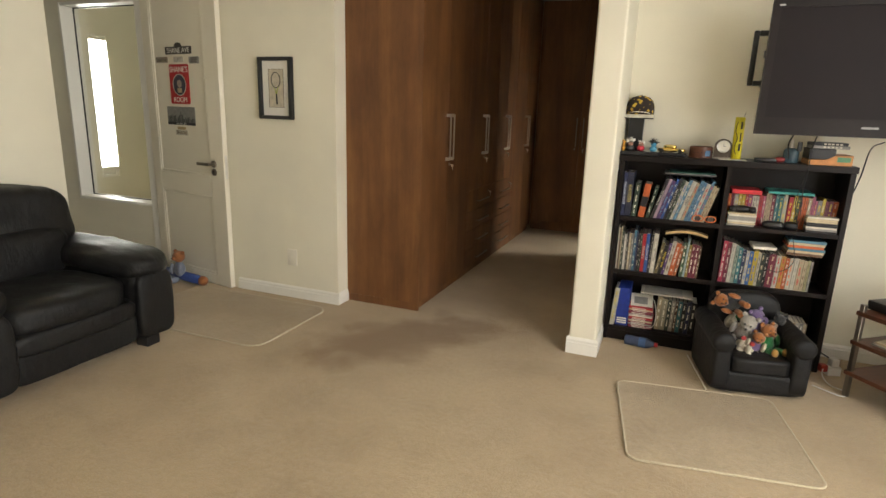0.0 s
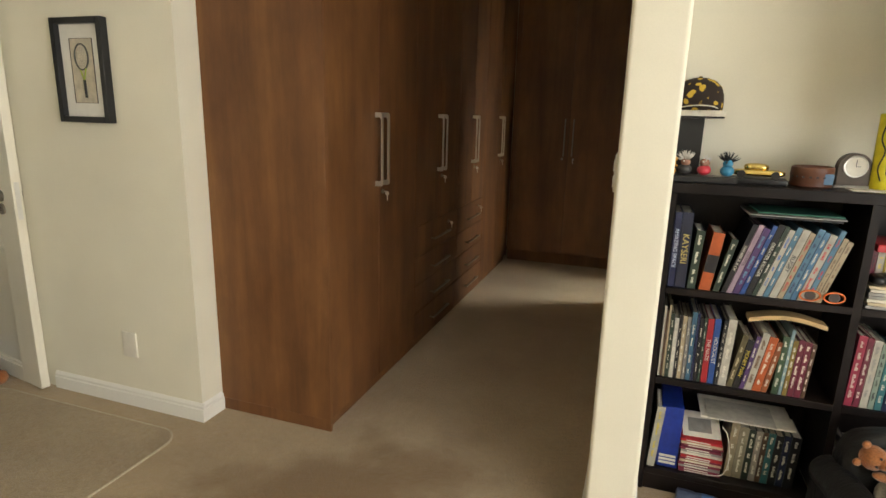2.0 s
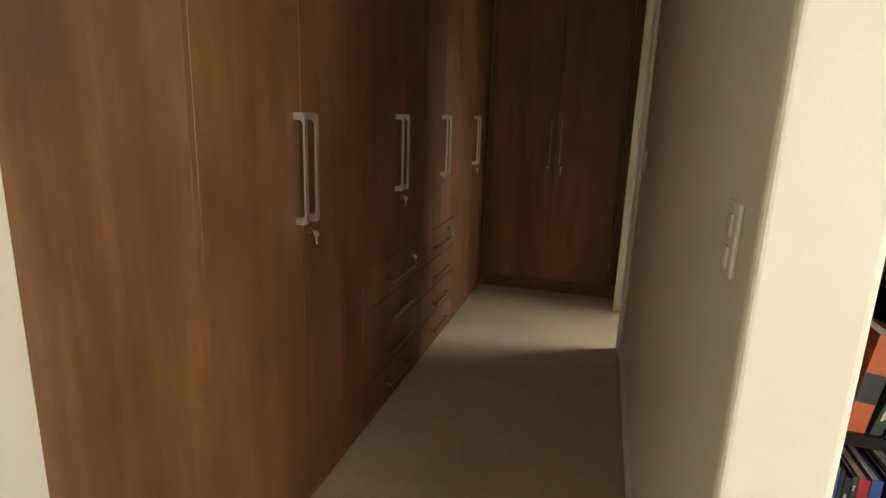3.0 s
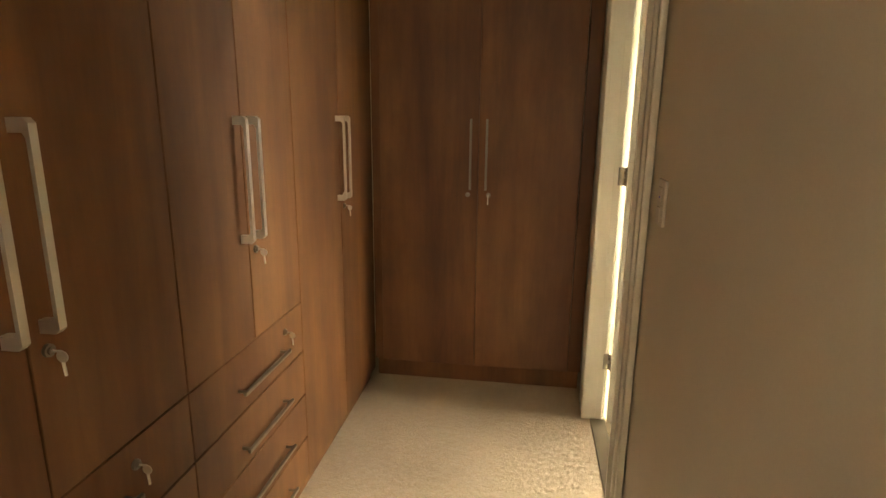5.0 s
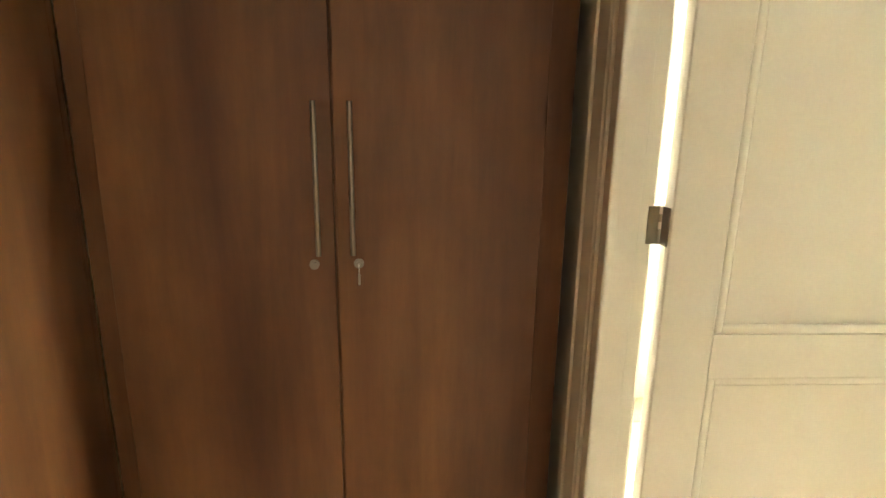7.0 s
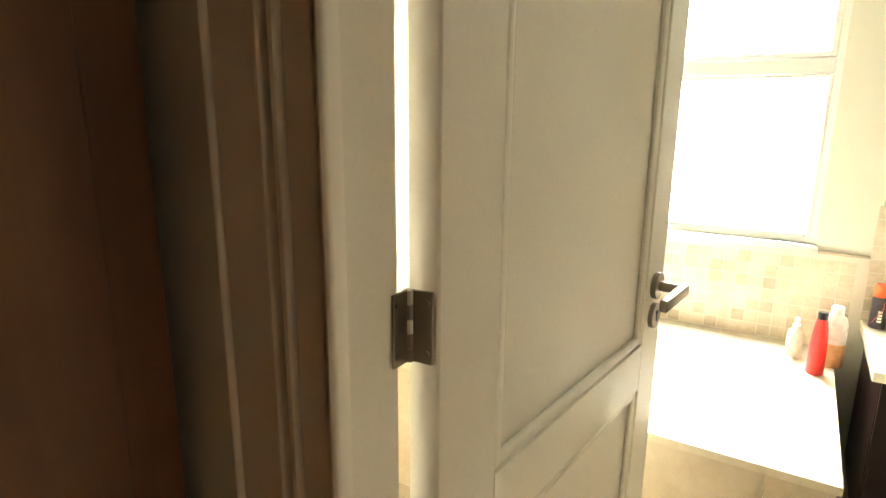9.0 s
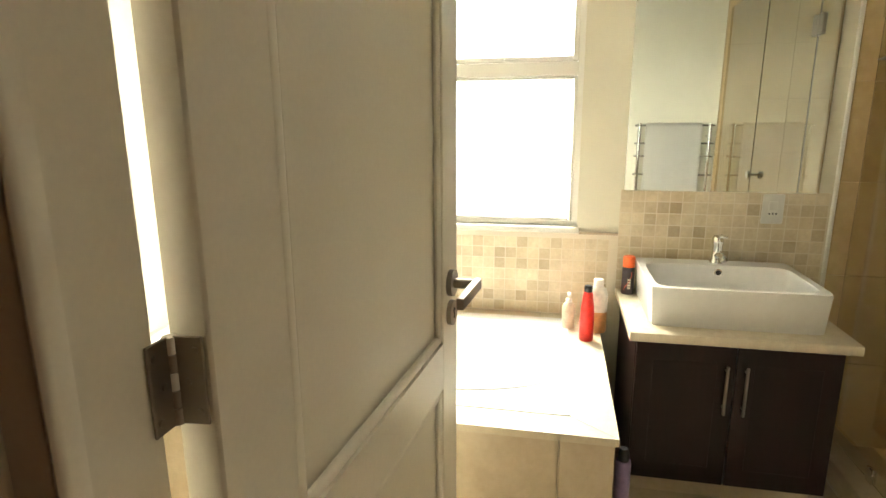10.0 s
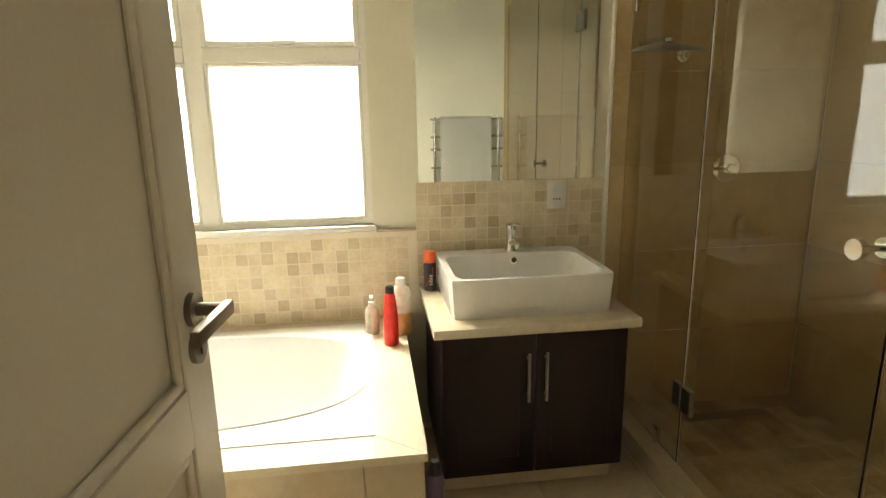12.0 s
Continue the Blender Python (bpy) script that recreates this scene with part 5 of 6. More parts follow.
def book(x, z, t, h, d, col, lean=0.0, title=None, tcol=(0.8, 0.76, 0.62), front=3.865, band=None, label=None):
    """An upright book with its spine to the room; lean in degrees to the right. Returns the next free x."""
    a = radians(lean)
    ob = thing("book", label or "upright book with a printed spine on the shelf", "book", pose(x, front, z) @ Matrix.Rotation(a, 4, "Y"), "books in the bookcase")
    c = 0.0018
    bm = one(0, c, 0, d, 0, h)
    box(bm, t - c, t, 0, d, 0, h)
    box(bm, 0, t, -0.0022, 0.0005, 0, h, 0.0008, 1)
    # cover colour darkened to carry the shade inside the shelves
    part("cover", bm, cover(scaled(col, 0.62)), ob)
    part("page_block", one(c, t - c, 0.0006, d - 0.003, 0.003, h - 0.004), PAPER, ob)
    if title:
        text(title, min(t * 0.82, 0.028), pose(t / 2, -0.0025, h * 0.52, 90, 90, 0), cover(tcol), ob)
    elif t > 0.009 and not band:
        r2 = random.Random(int(x * 10000) + int(z * 1000))
        # unreadable spine lettering: short strokes in word-like runs
        at, bm = h * r2.uniform(0.10, 0.2), bmesh.new()
        wide = min(t * 0.40, 0.009)
        lo, hi = t / 2 - wide / 2, t / 2 + wide / 2
        while at < h * 0.9:
            for _ in range(r2.randint(4, 11)):
                ln = wide * r2.uniform(0.22, 0.5)
                if at + ln < h * 0.93:
                    box(bm, lo, lo + (hi - lo) * r2.choice((1, 0.8, 0.55)), -0.0027, -0.002, at, at + ln)
                at += ln + 0.0012
            at += h * r2.uniform(0.03, 0.14)
        tagged(part("lettering", bm, cover(tcol), ob), kind="stuff")
    if band:
        part("spine_band", one(0, t, -0.0028, -0.0021, h * 0.32, h * 0.62), cover(band), ob)
    return x + t / math.cos(a) + 0.0012


W_, K_, N_, B_, LB = (0.64, 0.60, 0.50), (0.015, 0.015, 0.018), (0.02, 0.028, 0.09), (0.03, 0.10, 0.36), (0.12, 0.27, 0.40)
R_, MR, G_, DG, Y_ = (0.48, 0.02, 0.03), (0.20, 0.02, 0.05), (0.05, 0.17, 0.08), (0.035, 0.06, 0.04), (0.62, 0.47, 0.05)
O_, P_, T_, BR, CR = (0.62, 0.13, 0.03), (0.11, 0.05, 0.19), (0.05, 0.22, 0.24), (0.13, 0.07, 0.035), (0.55, 0.45, 0.29)
PK, GY = (0.50, 0.12, 0.22), (0.28, 0.27, 0.25)
# upper left bay
x = book(-0.568, SH[2], 0.022, 0.262, 0.20, N_, 0, "AMAZING SPACE", (0.55, 0.62, 0.75), label="dark blue space book standing upright")
x = book(x, SH[2], 0.034, 0.262, 0.20, (0.018, 0.025, 0.06), 0, "KAYSERI", (0.62, 0.50, 0.14), label="thick navy book with gold lettering")
x = book(x + 0.004, SH[2], 0.026, 0.205, 0.17, DG, 3)
x = book(x + 0.010, SH[2], 0.036, 0.205, 0.17, O_, 7, None, K_, band=K_, label="orange book with a black spine band")
x = book(x + 0.006, SH[2], 0.020, 0.19, 0.17, DG, 12)
xs = x + 0.004
for t, h, col, title, tc in ((0.016, 0.25, K_, "THE GENIUS OF", W_), (0.016, 0.25, (0.50, 0.36, 0.44), "DESERTS", K_), (0.020, 0.24, P_, None, LB), (0.014, 0.25, B_, None, W_), (0.018, 0.255, K_, "GREATER KRUGER", W_), (0.014, 0.25, DG, None, W_),
                             (0.016, 0.24, W_, None, B_), (0.016, 0.25, LB, None, W_), (0.022, 0.245, W_, "RUGBY", K_), (0.016, 0.235, CR, None, R_), (0.018, 0.25, LB, None, N_), (0.016, 0.24, (0.10, 0.24, 0.42), None, W_), (0.020, 0.235, W_, None, R_),
                             (0.015, 0.25, LB, None, R_), (0.014, 0.225, CR, None, BR), (0.016, 0.215, CR, None, BR)):
    xs = book(xs, SH[2], t, h, 0.19, col, 16, title, tc)
for k, (z, x0, x1, col) in enumerate(((1.052, -0.34, -0.08, K_), (1.058, -0.345, -0.07, GY), (1.066, -0.32, -0.075, (0.03, 0.13, 0.09)))):
    b = thing("magazine", "thin magazine laid flat on top of the books", "magazine", pose(0, 0, z))
    part("cover", one(x0, x1, 3.872 + 0.004 * k, 4.07, 0, 0.005, 0.001, 1), cover(col), b)
# middle left bay
x = -0.566
for t, h, col, title in ((0.008, 0.265, W_, None), (0.006, 0.25, BR, None), (0.007, 0.27, CR, None), (0.012, 0.24, DG, None), (0.014, 0.225, (0.72, 0.68, 0.6), None), (0.010, 0.24, K_, None), (0.014, 0.235, CR, None), (0.012, 0.235, GY, None), (0.016, 0.255, (0.06, 0.16, 0.26), None),
                        (0.008, 0.25, N_, None), (0.012, 0.235, K_, None), (0.010, 0.24, DG, None), (0.020, 0.238, R_, "THE NAZIS"), (0.020, 0.24, B_, "HOLOCAUST"), (0.012, 0.24, K_, None), (0.026, 0.245, W_, None)):
    x = book(x, SH[1], t, h, 0.18, col, 2 if x > -0.4 else 0, title, W_)
for t, h, col, title, tc in ((0.018, 0.20, (0.16, 0.13, 0.06), None, CR), (0.020, 0.185, K_, "MONEY MAN", Y_), (0.014, 0.20, P_, None, W_), (0.022, 0.215, W_, None, BR), (0.026, 0.205, O_, None, W_), (0.018, 0.19, (0.4, 0.12, 0.04), None, W_)):
    x = book(x, SH[1], t, h, 0.17, col, 9, title, tc)
x += 0.012
for t, h, col in ((0.020, 0.21, (0.07, 0.13, 0.07)), (0.010, 0.235, (0.35, 0.5, 0.52)), (0.014, 0.20, (0.35, 0.25, 0.05)), (0.018, 0.205, MR), (0.020, 0.20, MR), (0.012, 0.195, BR)):
    x = book(x, SH[1], t, h, 0.17, col, 3)
b = thing("wooden_bow", "curved pale wooden strip laid across the books", "wooden strip", pose(0, 0, 0))
bm = bmesh.new()
loft(bm, [[(-0.30 + 0.023 * k, y, 0.699 + 0.020 * math.sin(math.pi * k / 10) + z) for y, z in ((3.866, 0), (3.866, 0.014), (3.93, 0.014), (3.93, 0))] for k in range(11)], True, True)
part("strip", bm, cover((0.52, 0.36, 0.17)), b)
# lower left bay
x = book(-0.566, SH[0], 0.028, 0.245, 0.16, (0.66, 0.62, 0.5), 4, None, Y_)
b = thing("file_box", "blue magazine file box", "file box", pose(x + 0.004, 3.875, SH[0]))
part("shell", one(0, 0.075, 0, 0.19, 0, 0.245, 0.003, 1), cover((0.012, 0.035, 0.26)), b)
for k in range(3):
    part("print_bar", one(0.008, 0.066, -0.0012, 0, 0.015 + 0.014 * k, 0.024 + 0.014 * k), PAPER, b)
rnd = random.Random(11)
z = SH[0]
for k in range(13):
    col = rnd.choice((R_, W_, K_, MR, GY, CR, B_))
    b = thing("cd_case", "jewel case with a printed spine in a stack", "CD case", pose(-0.455 + rnd.uniform(-0.004, 0.004), 3.868 + rnd.uniform(-0.003, 0.003), z, 0, 0, rnd.uniform(-2, 2)), "stack of CD cases")
    part("case", one(0, 0.14, 0, 0.125, 0, 0.0098, 0.001, 1), cover(col), b)
    part("spine_print", one(0.02, 0.10, -0.0006, 0.0002, 0.003, 0.007), PAPER, b)
    z += 0.0103
b = thing("leaflet", "white leaflet with a grey picture on the CD stack", "leaflet", pose(-0.45, 3.89, z + 0.002, 28, 0, 4))
part("sheet", one(0, 0.13, 0, 0.11, 0, 0.002), PAPER, b)
part("picture", one(0.02, 0.10, 0.02, 0.08, 0.002, 0.0026), cover(GY), b)
x = -0.30
for t, h, col in ((0.026, 0.215, CR), (0.030, 0.205, (0.45, 0.40, 0.28)), (0.022, 0.20, DG), (0.020, 0.20, (0.5, 0.45, 0.38)), (0.016, 0.20, BR), (0.022, 0.20, T_), (0.024, 0.195, K_), (0.022, 0.20, N_), (0.030, 0.2, K_)):
    x = book(x, SH[0], t, h, 0.15, col, 2, front=3.90)
b = thing("paper_pile", "loose white papers lying over the books", "papers", pose(0, 0, 0.315))
part("sheet", one(-0.40, -0.10, 3.88, 4.06, 0, 0.006), PAPER, b)
part("sheet", one(-0.38, -0.16, 3.87, 4.02, 0.007, 0.010), cover((0.5, 0.47, 0.4)), b)
part("cable", tube(bmesh.new(), curve_pts([(-0.33, 3.862, 0.30 - 0.315), (-0.31, 3.855, 0.27 - 0.315), (-0.295, 3.856, 0.18 - 0.315), (-0.31, 3.858, 0.115 - 0.315), (-0.36, 3.86, 0.10 - 0.315)]), 0.0018, 6), WHITEPL, b)
# upper right bay
b = thing("book", "red book lying flat on a row of books", "book", pose(0.02, 3.87, 0.972), "books in the bookcase")
part("cover", one(0, 0.15, 0, 0.18, 0, 0.024, 0.002, 1), cover((0.55, 0.03, 0.04)), b)
b = thing("book", "teal book lying flat on a row of books", "book", pose(0.20, 3.87, 0.985), "books in the bookcase")
part("cover", one(0, 0.22, 0, 0.18, 0, 0.015, 0.002, 1), cover((0.04, 0.26, 0.24)), b)
rnd = random.Random(21)
x = 0.012
cols = (R_, PK, W_, CR, O_, MR, W_, Y_, R_, (0.4, 0.1, 0.25), W_, R_, PK, CR, MR, T_, W_, R_, Y_, DG, O_, CR, PK, GY, Y_, MR, O_, W_)
while x < 0.53:
    x = book(x, SH[2], rnd.uniform(0.012, 0.022), rnd.uniform(0.165, 0.178) + (0.012 if 0.2 < x < 0.42 else 0), 0.13, cols[int((x + 0.1) * 43) % len(cols)], 0 if x < 0.3 else 2, None, rnd.choice((W_, K_, Y_)), front=3.925)
for n, (x0, wd, cnt) in enumerate(((0.014, 0.14, 7), (0.40, 0.145, 8))):
    for k in range(cnt):
        b = thing("dvd_case", "flat disc case lying in a stack", "DVD case", pose(x0 + rnd.uniform(0, 0.006), 3.858, SH[2] + 0.0108 * k), "stacks of disc cases")
        part("case", one(0, wd, 0, 0.062, 0, 0.0102, 0.001, 1), cover(rnd.choice((W_, GY, CR, K_, W_))), b)
pad = thing("game_controller", "black game controller on the disc cases", "game controller", pose(0.085, 3.885, SH[2] + 0.078))
bm = cushion(bmesh.new(), -0.05, 0.05, -0.025, 0.03, 0, 0.035, 3, 6)
part("shell", bm, BLACK, pad, "", 180)
for s in (-1, 1):
    part("grip", cushion(bmesh.new(), s * 0.05 - 0.018, s * 0.05 + 0.018, -0.05, 0.02, 0, 0.034, 2.6, 6), BLACK, pad, "", 180)
pad = thing("game_controller", "black game controller lying on the shelf", "game controller", pose(0.25, 3.885, SH[2]))
part("shell", cushion(bmesh.new(), -0.055, 0.055, -0.03, 0.03, 0, 0.04, 3, 6), BLACK, pad, "", 180)
part("shell_dark", cushion(bmesh.new(), 0.05, 0.12, -0.028, 0.03, 0, 0.045, 2.6, 6), BLACK, pad, "", 180)
# middle right bay
x = 0.010
for t, h, col, title, tc in ((0.024, 0.245, (0.42, 0.03, 0.08), None, W_), (0.018, 0.24, MR, None, W_), (0.022, 0.235, W_, None, GY), (0.016, 0.225, (0.35, 0.45, 0.36), None, K_), (0.020, 0.215, T_, None, W_), (0.018, 0.205, N_, None, W_), (0.016, 0.20, W_, None, B_), (0.018, 0.20, (0.06, 0.18, 0.5), None, Y_),
                             (0.024, 0.205, Y_, None, B_), (0.014, 0.195, W_, None, K_), (0.020, 0.195, DG, None, CR), (0.016, 0.195, K_, None, W_), (0.036, 0.195, MR, None, CR), (0.022, 0.19, W_, None, R_), (0.022, 0.19, (0.6, 0.3, 0.05), None, R_), (0.018, 0.18, O_, None, W_), (0.022, 0.185, W_, None, O_),
                             (0.020, 0.185, W_, None, GY), (0.024, 0.18, CR, None, R_), (0.016, 0.175, CR, None, BR), (0.014, 0.18, (0.4, 0.38, 0.2), None, BR), (0.012, 0.175, GY, None, K_)):
    x = book(x, SH[1], t, h, 0.18, col, 2, title, tc)
b = thing("paper_stack", "white booklet lying on the books", "booklet", pose(0.17, 3.87, 0.667, 0, 0, 3))
part("sheet", one(0, 0.12, 0, 0.15, 0, 0.016, 0.001, 1), PAPER, b)
for k, col in enumerate((BR, CR, (0.06, 0.2, 0.3), O_, CR, (0.1, 0.25, 0.35))):
    b = thing("book", "paperback lying flat in a pile", "book", pose(0.335 + 0.004 * (k % 3), 3.875, 0.653 + 0.0145 * k), "books in the bookcase")
    part("cover", one(0, 0.175, 0, 0.15, 0, 0.014, 0.001, 1), cover(col), b)
b = thing("cable", "thin black cable hanging before the shelves", "cable")
part("wire", tube(bmesh.new(), curve_pts([(0.36, 3.835, 1.12), (0.33, 3.838, 0.95), (0.36, 3.84, 0.80), (0.30, 3.838, 0.70), (0.22, 3.84, 0.60), (0.30, 3.84, 0.555), (0.37, 3.84, 0.62), (0.35, 3.84, 0.75)]), 0.0022, 6), BLACK, b)
# lower right bay
x = 0.012
for t, h, col in ((0.020, 0.20, (0.55, 0.5, 0.42)), (0.016, 0.22, GY), (0.030, 0.2, K_)):
    x = book(x, SH[0], t, h, 0.15, col, 2)
x = 0.30
for t, h, col in ((0.018, 0.22, N_), (0.014, 0.22, B_), (0.016, 0.2, K_), (0.022, 0.2, Y_), (0.018, 0.19, CR), (0.020, 0.185, W_), (0.018, 0.18, CR), (0.020, 0.18, W_), (0.018, 0.18, GY), (0.016, 0.175, CR)):
    x = book(x, SH[0], t, h, 0.15, col, 2)

# on top of the bookcase
ZT = 1.154
st = thing("mini_shelf", "black stand with a pale board holding a cap", "stand", pose(-0.53, 4.02, ZT))
part("post", one(-0.055, 0.03, 0.02, 0.10, 0, 0.215, 0.002, 1), BLACK, st)
part("board", one(-0.082, 0.085, -0.06, 0.11, 0.215, 0.235, 0.002, 1), cover((0.62, 0.58, 0.48)), st, "pale board with a dark underside")
part("board_base", one(-0.080, 0.083, -0.058, 0.11, 0.209, 0.2148), BLACK, st)
cap = thing("baseball_cap", "dark cap printed all over with yellow skulls", "cap", pose(-0.53, 4.02, ZT + 0.2355))
CAPCL, _nt, _b = shader("printed_cap_cloth", (0.03, 0.02, 0.015), 0.9)
_vo = _nt.nodes.new("ShaderNodeTexVoronoi")
_vo.inputs["Scale"].default_value = 34
_nt.links.new(noise_out := coords(_nt, (1, 1, 1)), _vo.inputs["Vector"])
_n2 = noise_tex(_nt, noise_out, 70, 3)
_mx = _nt.nodes.new("ShaderNodeMath")
_mx.operation = "MULTIPLY_ADD"
_mx.inputs[1].default_value = 0.5
_nt.links.new(_n2, _mx.inputs[0])
_nt.links.new(_vo.outputs["Distance"], _mx.inputs[2])
_nt.links.new(ramp(_nt, _mx.outputs[0], [(0.57, (0.55, 0.36, 0.04)), (0.63, (0.025, 0.016, 0.012))]), _b.inputs["Base Color"])
bm = bmesh.new()
loft(bm, [[(0.083 * f * math.cos(a), 0.02 + 0.085 * f * math.sin(a), z) for a in (2 * math.pi * i / 32 for i in range(32))] for f, z in ((0.98, 0.0), (1.0, 0.02), (0.97, 0.05), (0.86, 0.078), (0.62, 0.098), (0.3, 0.108), (0.05, 0.11))], True, True)
part("crown", bm, CAPCL, cap, "", 180)
part("button", ball(bmesh.new(), (0, 0.02, 0.111), (0.007, 0.007, 0.004)), CAPCL, cap)
bm = bmesh.new()
rows = []
for j in range(6):
    rows.append([bm.verts.new(((0.078 * math.sin(radians(-75 + 150 * i / 16))) * (1 - 0.03 * j), 0.02 - 0.083 * math.cos(radians(-75 + 150 * i / 16)) - 0.010 * j * math.cos(radians(-75 + 150 * i / 16)), 0.004 + 0.016 * math.cos(radians(-90 + 180 * i / 16)) * (1 - j * 0.08))) for i in range(17)])
for r0, r1 in zip(rows, rows[1:]):
    for i in range(16):
        bm.faces.new((r0[i], r0[i + 1], r1[i + 1], r1[i]))
bmesh.ops.solidify(bm, geom=bm.faces[:], thickness=0.003)
part("brim", bm, CAPCL, cap, "curved brim with a pale edge", 180)
part("brim_edge", tube(bmesh.new(), [v for v in [((0.078 * math.sin(radians(-75 + 150 * i / 16))) * 0.85, 0.02 - 0.133 * math.cos(radians(-75 + 150 * i / 16)), 0.004 + 0.016 * math.cos(radians(-90 + 180 * i / 16)) * 0.6) for i in range(17)]], 0.0018, 6), PAPER, cap)
tray = thing("black_tray", "flat black tray under little figures", "tray", pose(-0.52, 3.90, ZT))
part("tray", one(-0.085, 0.125, -0.04, 0.045, 0, 0.022, 0.003, 1), BLACK, tray)
for k, (x, hair, body) in enumerate(((-0.555, (0.75, 0.73, 0.68), (0.05, 0.05, 0.05)), (-0.495, (0.72, 0.70, 0.66), (0.55, 0.04, 0.06)), (-0.425, (0.02, 0.02, 0.02), (0.05, 0.25, 0.42)))):
    bm = bmesh.new()
    ball(bm, (0, 0, 0.018), (0.022, 0.020, 0.018), mi=0)
    ball(bm, (0, -0.002, 0.042), (0.016, 0.015, 0.014), mi=1)
    r3 = random.Random(k)
    for _ in range(34 if k != 1 else 16):
        a, e = r3.uniform(0, 6.28), r3.uniform(0.3, 1.3)
        d = Vector((math.cos(a) * math.cos(e), math.sin(a) * math.cos(e), math.sin(e)))
        cyl(bm, Vector((0, 0, 0.044)) + d * 0.010, Vector((0, 0, 0.044)) + d * (0.040 if k != 1 else 0.026), 0.0028, 0.0004, 5, 2)
    ball(bm, (-0.006, -0.016, 0.046), 0.003, mi=2)
    ob = link("troll_doll", bm, [cover(body), cover((0.35, 0.18, 0.12) if k < 2 else body), cover(hair)], None, "", 180)
    ob.location = (x, 3.905, ZT + 0.022)
    tagged(ob, ("tiny doll with wild white hair", "tiny pink-red doll with white hair", "tiny blue doll with spiky black hair")[k], "doll", "tiny dolls on the tray")
bm = bmesh.new()
for c, r in (((0, 0, 0.012), (0.010, 0.009, 0.012)), ((0, 0, 0.034), (0.008, 0.008, 0.014)), ((0.004, -0.004, 0.052), (0.008, 0.008, 0.008)), ((-0.006, 0, 0.06), 0.004), ((0.009, -0.008, 0.03), (0.004, 0.008, 0.004))):
    ball(bm, c, r)
ob = link("tiny_figure", bm, cover((0.60, 0.30, 0.03)), None, "", 180)
ob.location = (-0.592, 3.89, ZT + 0.022)
tagged(ob, "tiny orange-yellow animal figure", "figurine")
car = thing("model_car", "gold plated model car on a black base", "model car", pose(-0.325, 3.95, ZT, 0, 0, -8))
part("base", one(-0.085, 0.085, -0.045, 0.045, 0, 0.020, 0.004, 2), BLACK, car)
GOLD = metal("polished_gold", (0.75, 0.58, 0.20), 0.14)
part("body", cushion(bmesh.new(), -0.078, 0.078, -0.032, 0.032, 0.026, 0.048, 4, 8), GOLD, car, "", 180)
part("cabin", cushion(bmesh.new(), -0.045, 0.030, -0.026, 0.026, 0.042, 0.068, 2.6, 8), GOLD, car, "", 180)
for x in (-0.05, 0.05):
    for y in (-0.033, 0.033):
        part("wheel", cyl(bmesh.new(), (x, y - 0.006, 0.032), (x, y + 0.006, 0.032), 0.013, seg=18), BLACK, car)
jar = thing("wooden_pot", "round carved wooden pot with a label", "pot", pose(-0.165, 3.97, ZT))
part("pot", lathe(bmesh.new(), [(0.058, 0), (0.062, 0.004), (0.060, 0.03), (0.062, 0.033), (0.061, 0.062), (0.055, 0.066), (0.052, 0.055)], seg=36), TABLEWOOD, jar)
for k in range(9):
    a = radians(-160 + 18 * k)
    part("carving", one(0.0605 * math.cos(a) - 0.004, 0.0605 * math.cos(a) + 0.004, 0.0605 * math.sin(a) - 0.002, 0.0605 * math.sin(a) + 0.002, 0.030, 0.036), BLACK, jar)
part("sticker", one(0.022, 0.048, -0.058, -0.045, 0.012, 0.045, 0.001, 1), cover((0.10, 0.20, 0.32)), jar, "small blue label")
ck = thing("desk_clock", "small arched wooden desk clock with a white face", "clock", pose(-0.050, 3.985, ZT + 0.004))
bm = bmesh.new()
arch = [(-0.046, 0), (0.046, 0)] + [(0.046 * math.cos(radians(a)), 0.062 + 0.046 * math.sin(radians(a))) for a in range(0, 181, 12)]
loft(bm, [[(p, y, q) for p, q in arch] for y in (-0.02, 0.02)], True, True)
part("case", bm, cover((0.075, 0.050, 0.030)), ck)
part("foot", one(-0.052, 0.052, -0.026, 0.024, -0.0035, 0.006, 0.002, 1), cover((0.30, 0.28, 0.24)), ck)
part("face", cyl(bmesh.new(), (0, -0.0205, 0.066), (0, -0.0235, 0.066), 0.031, seg=32), PAPER, ck, "round white dial")
part("bezel", tube(bmesh.new(), [(0.032 * math.cos(a), -0.023, 0.066 + 0.032 * math.sin(a)) for a in (2 * math.pi * k / 32 for k in range(32))], 0.003, 8, True), STEEL, ck)
bm = one(-0.0008, 0.0008, -0.0248, -0.0236, 0.066, 0.088)
box(bm, -0.0008, 0.014, -0.0248, -0.0236, 0.0655, 0.067)
part("clock_hand", bm, BLACK, ck)
tb = thing("glue_tube", "tall yellow cardboard tube with black print", "tube", pose(0.020, 3.965, ZT, 0, -1, 0))
tub_part = part("tube", lathe(bmesh.new(), [(0.024, 0), (0.0255, 0.002), (0.0255, 0.232), (0.024, 0.236)]), cover((0.66, 0.56, 0.015)), tb)
for (z0, z1, x0, x1) in ((0.17, 0.21, 0.004, 0.014), (0.10, 0.15, 0.006, 0.012), (0.05, 0.09, 0.004, 0.014)):
    part("print_bar", one(x0, x1, -0.0268, -0.0225, z0, z1), BLACK, tub_part)
part("figure_print", tube(bmesh.new(), curve_pts([(-0.012, -0.0235, 0.21), (-0.018, -0.0195, 0.16), (-0.006, -0.0256, 0.12), (-0.016, -0.0210, 0.07), (-0.006, -0.0256, 0.03)]), 0.0022, 6), BLACK, tub_part)
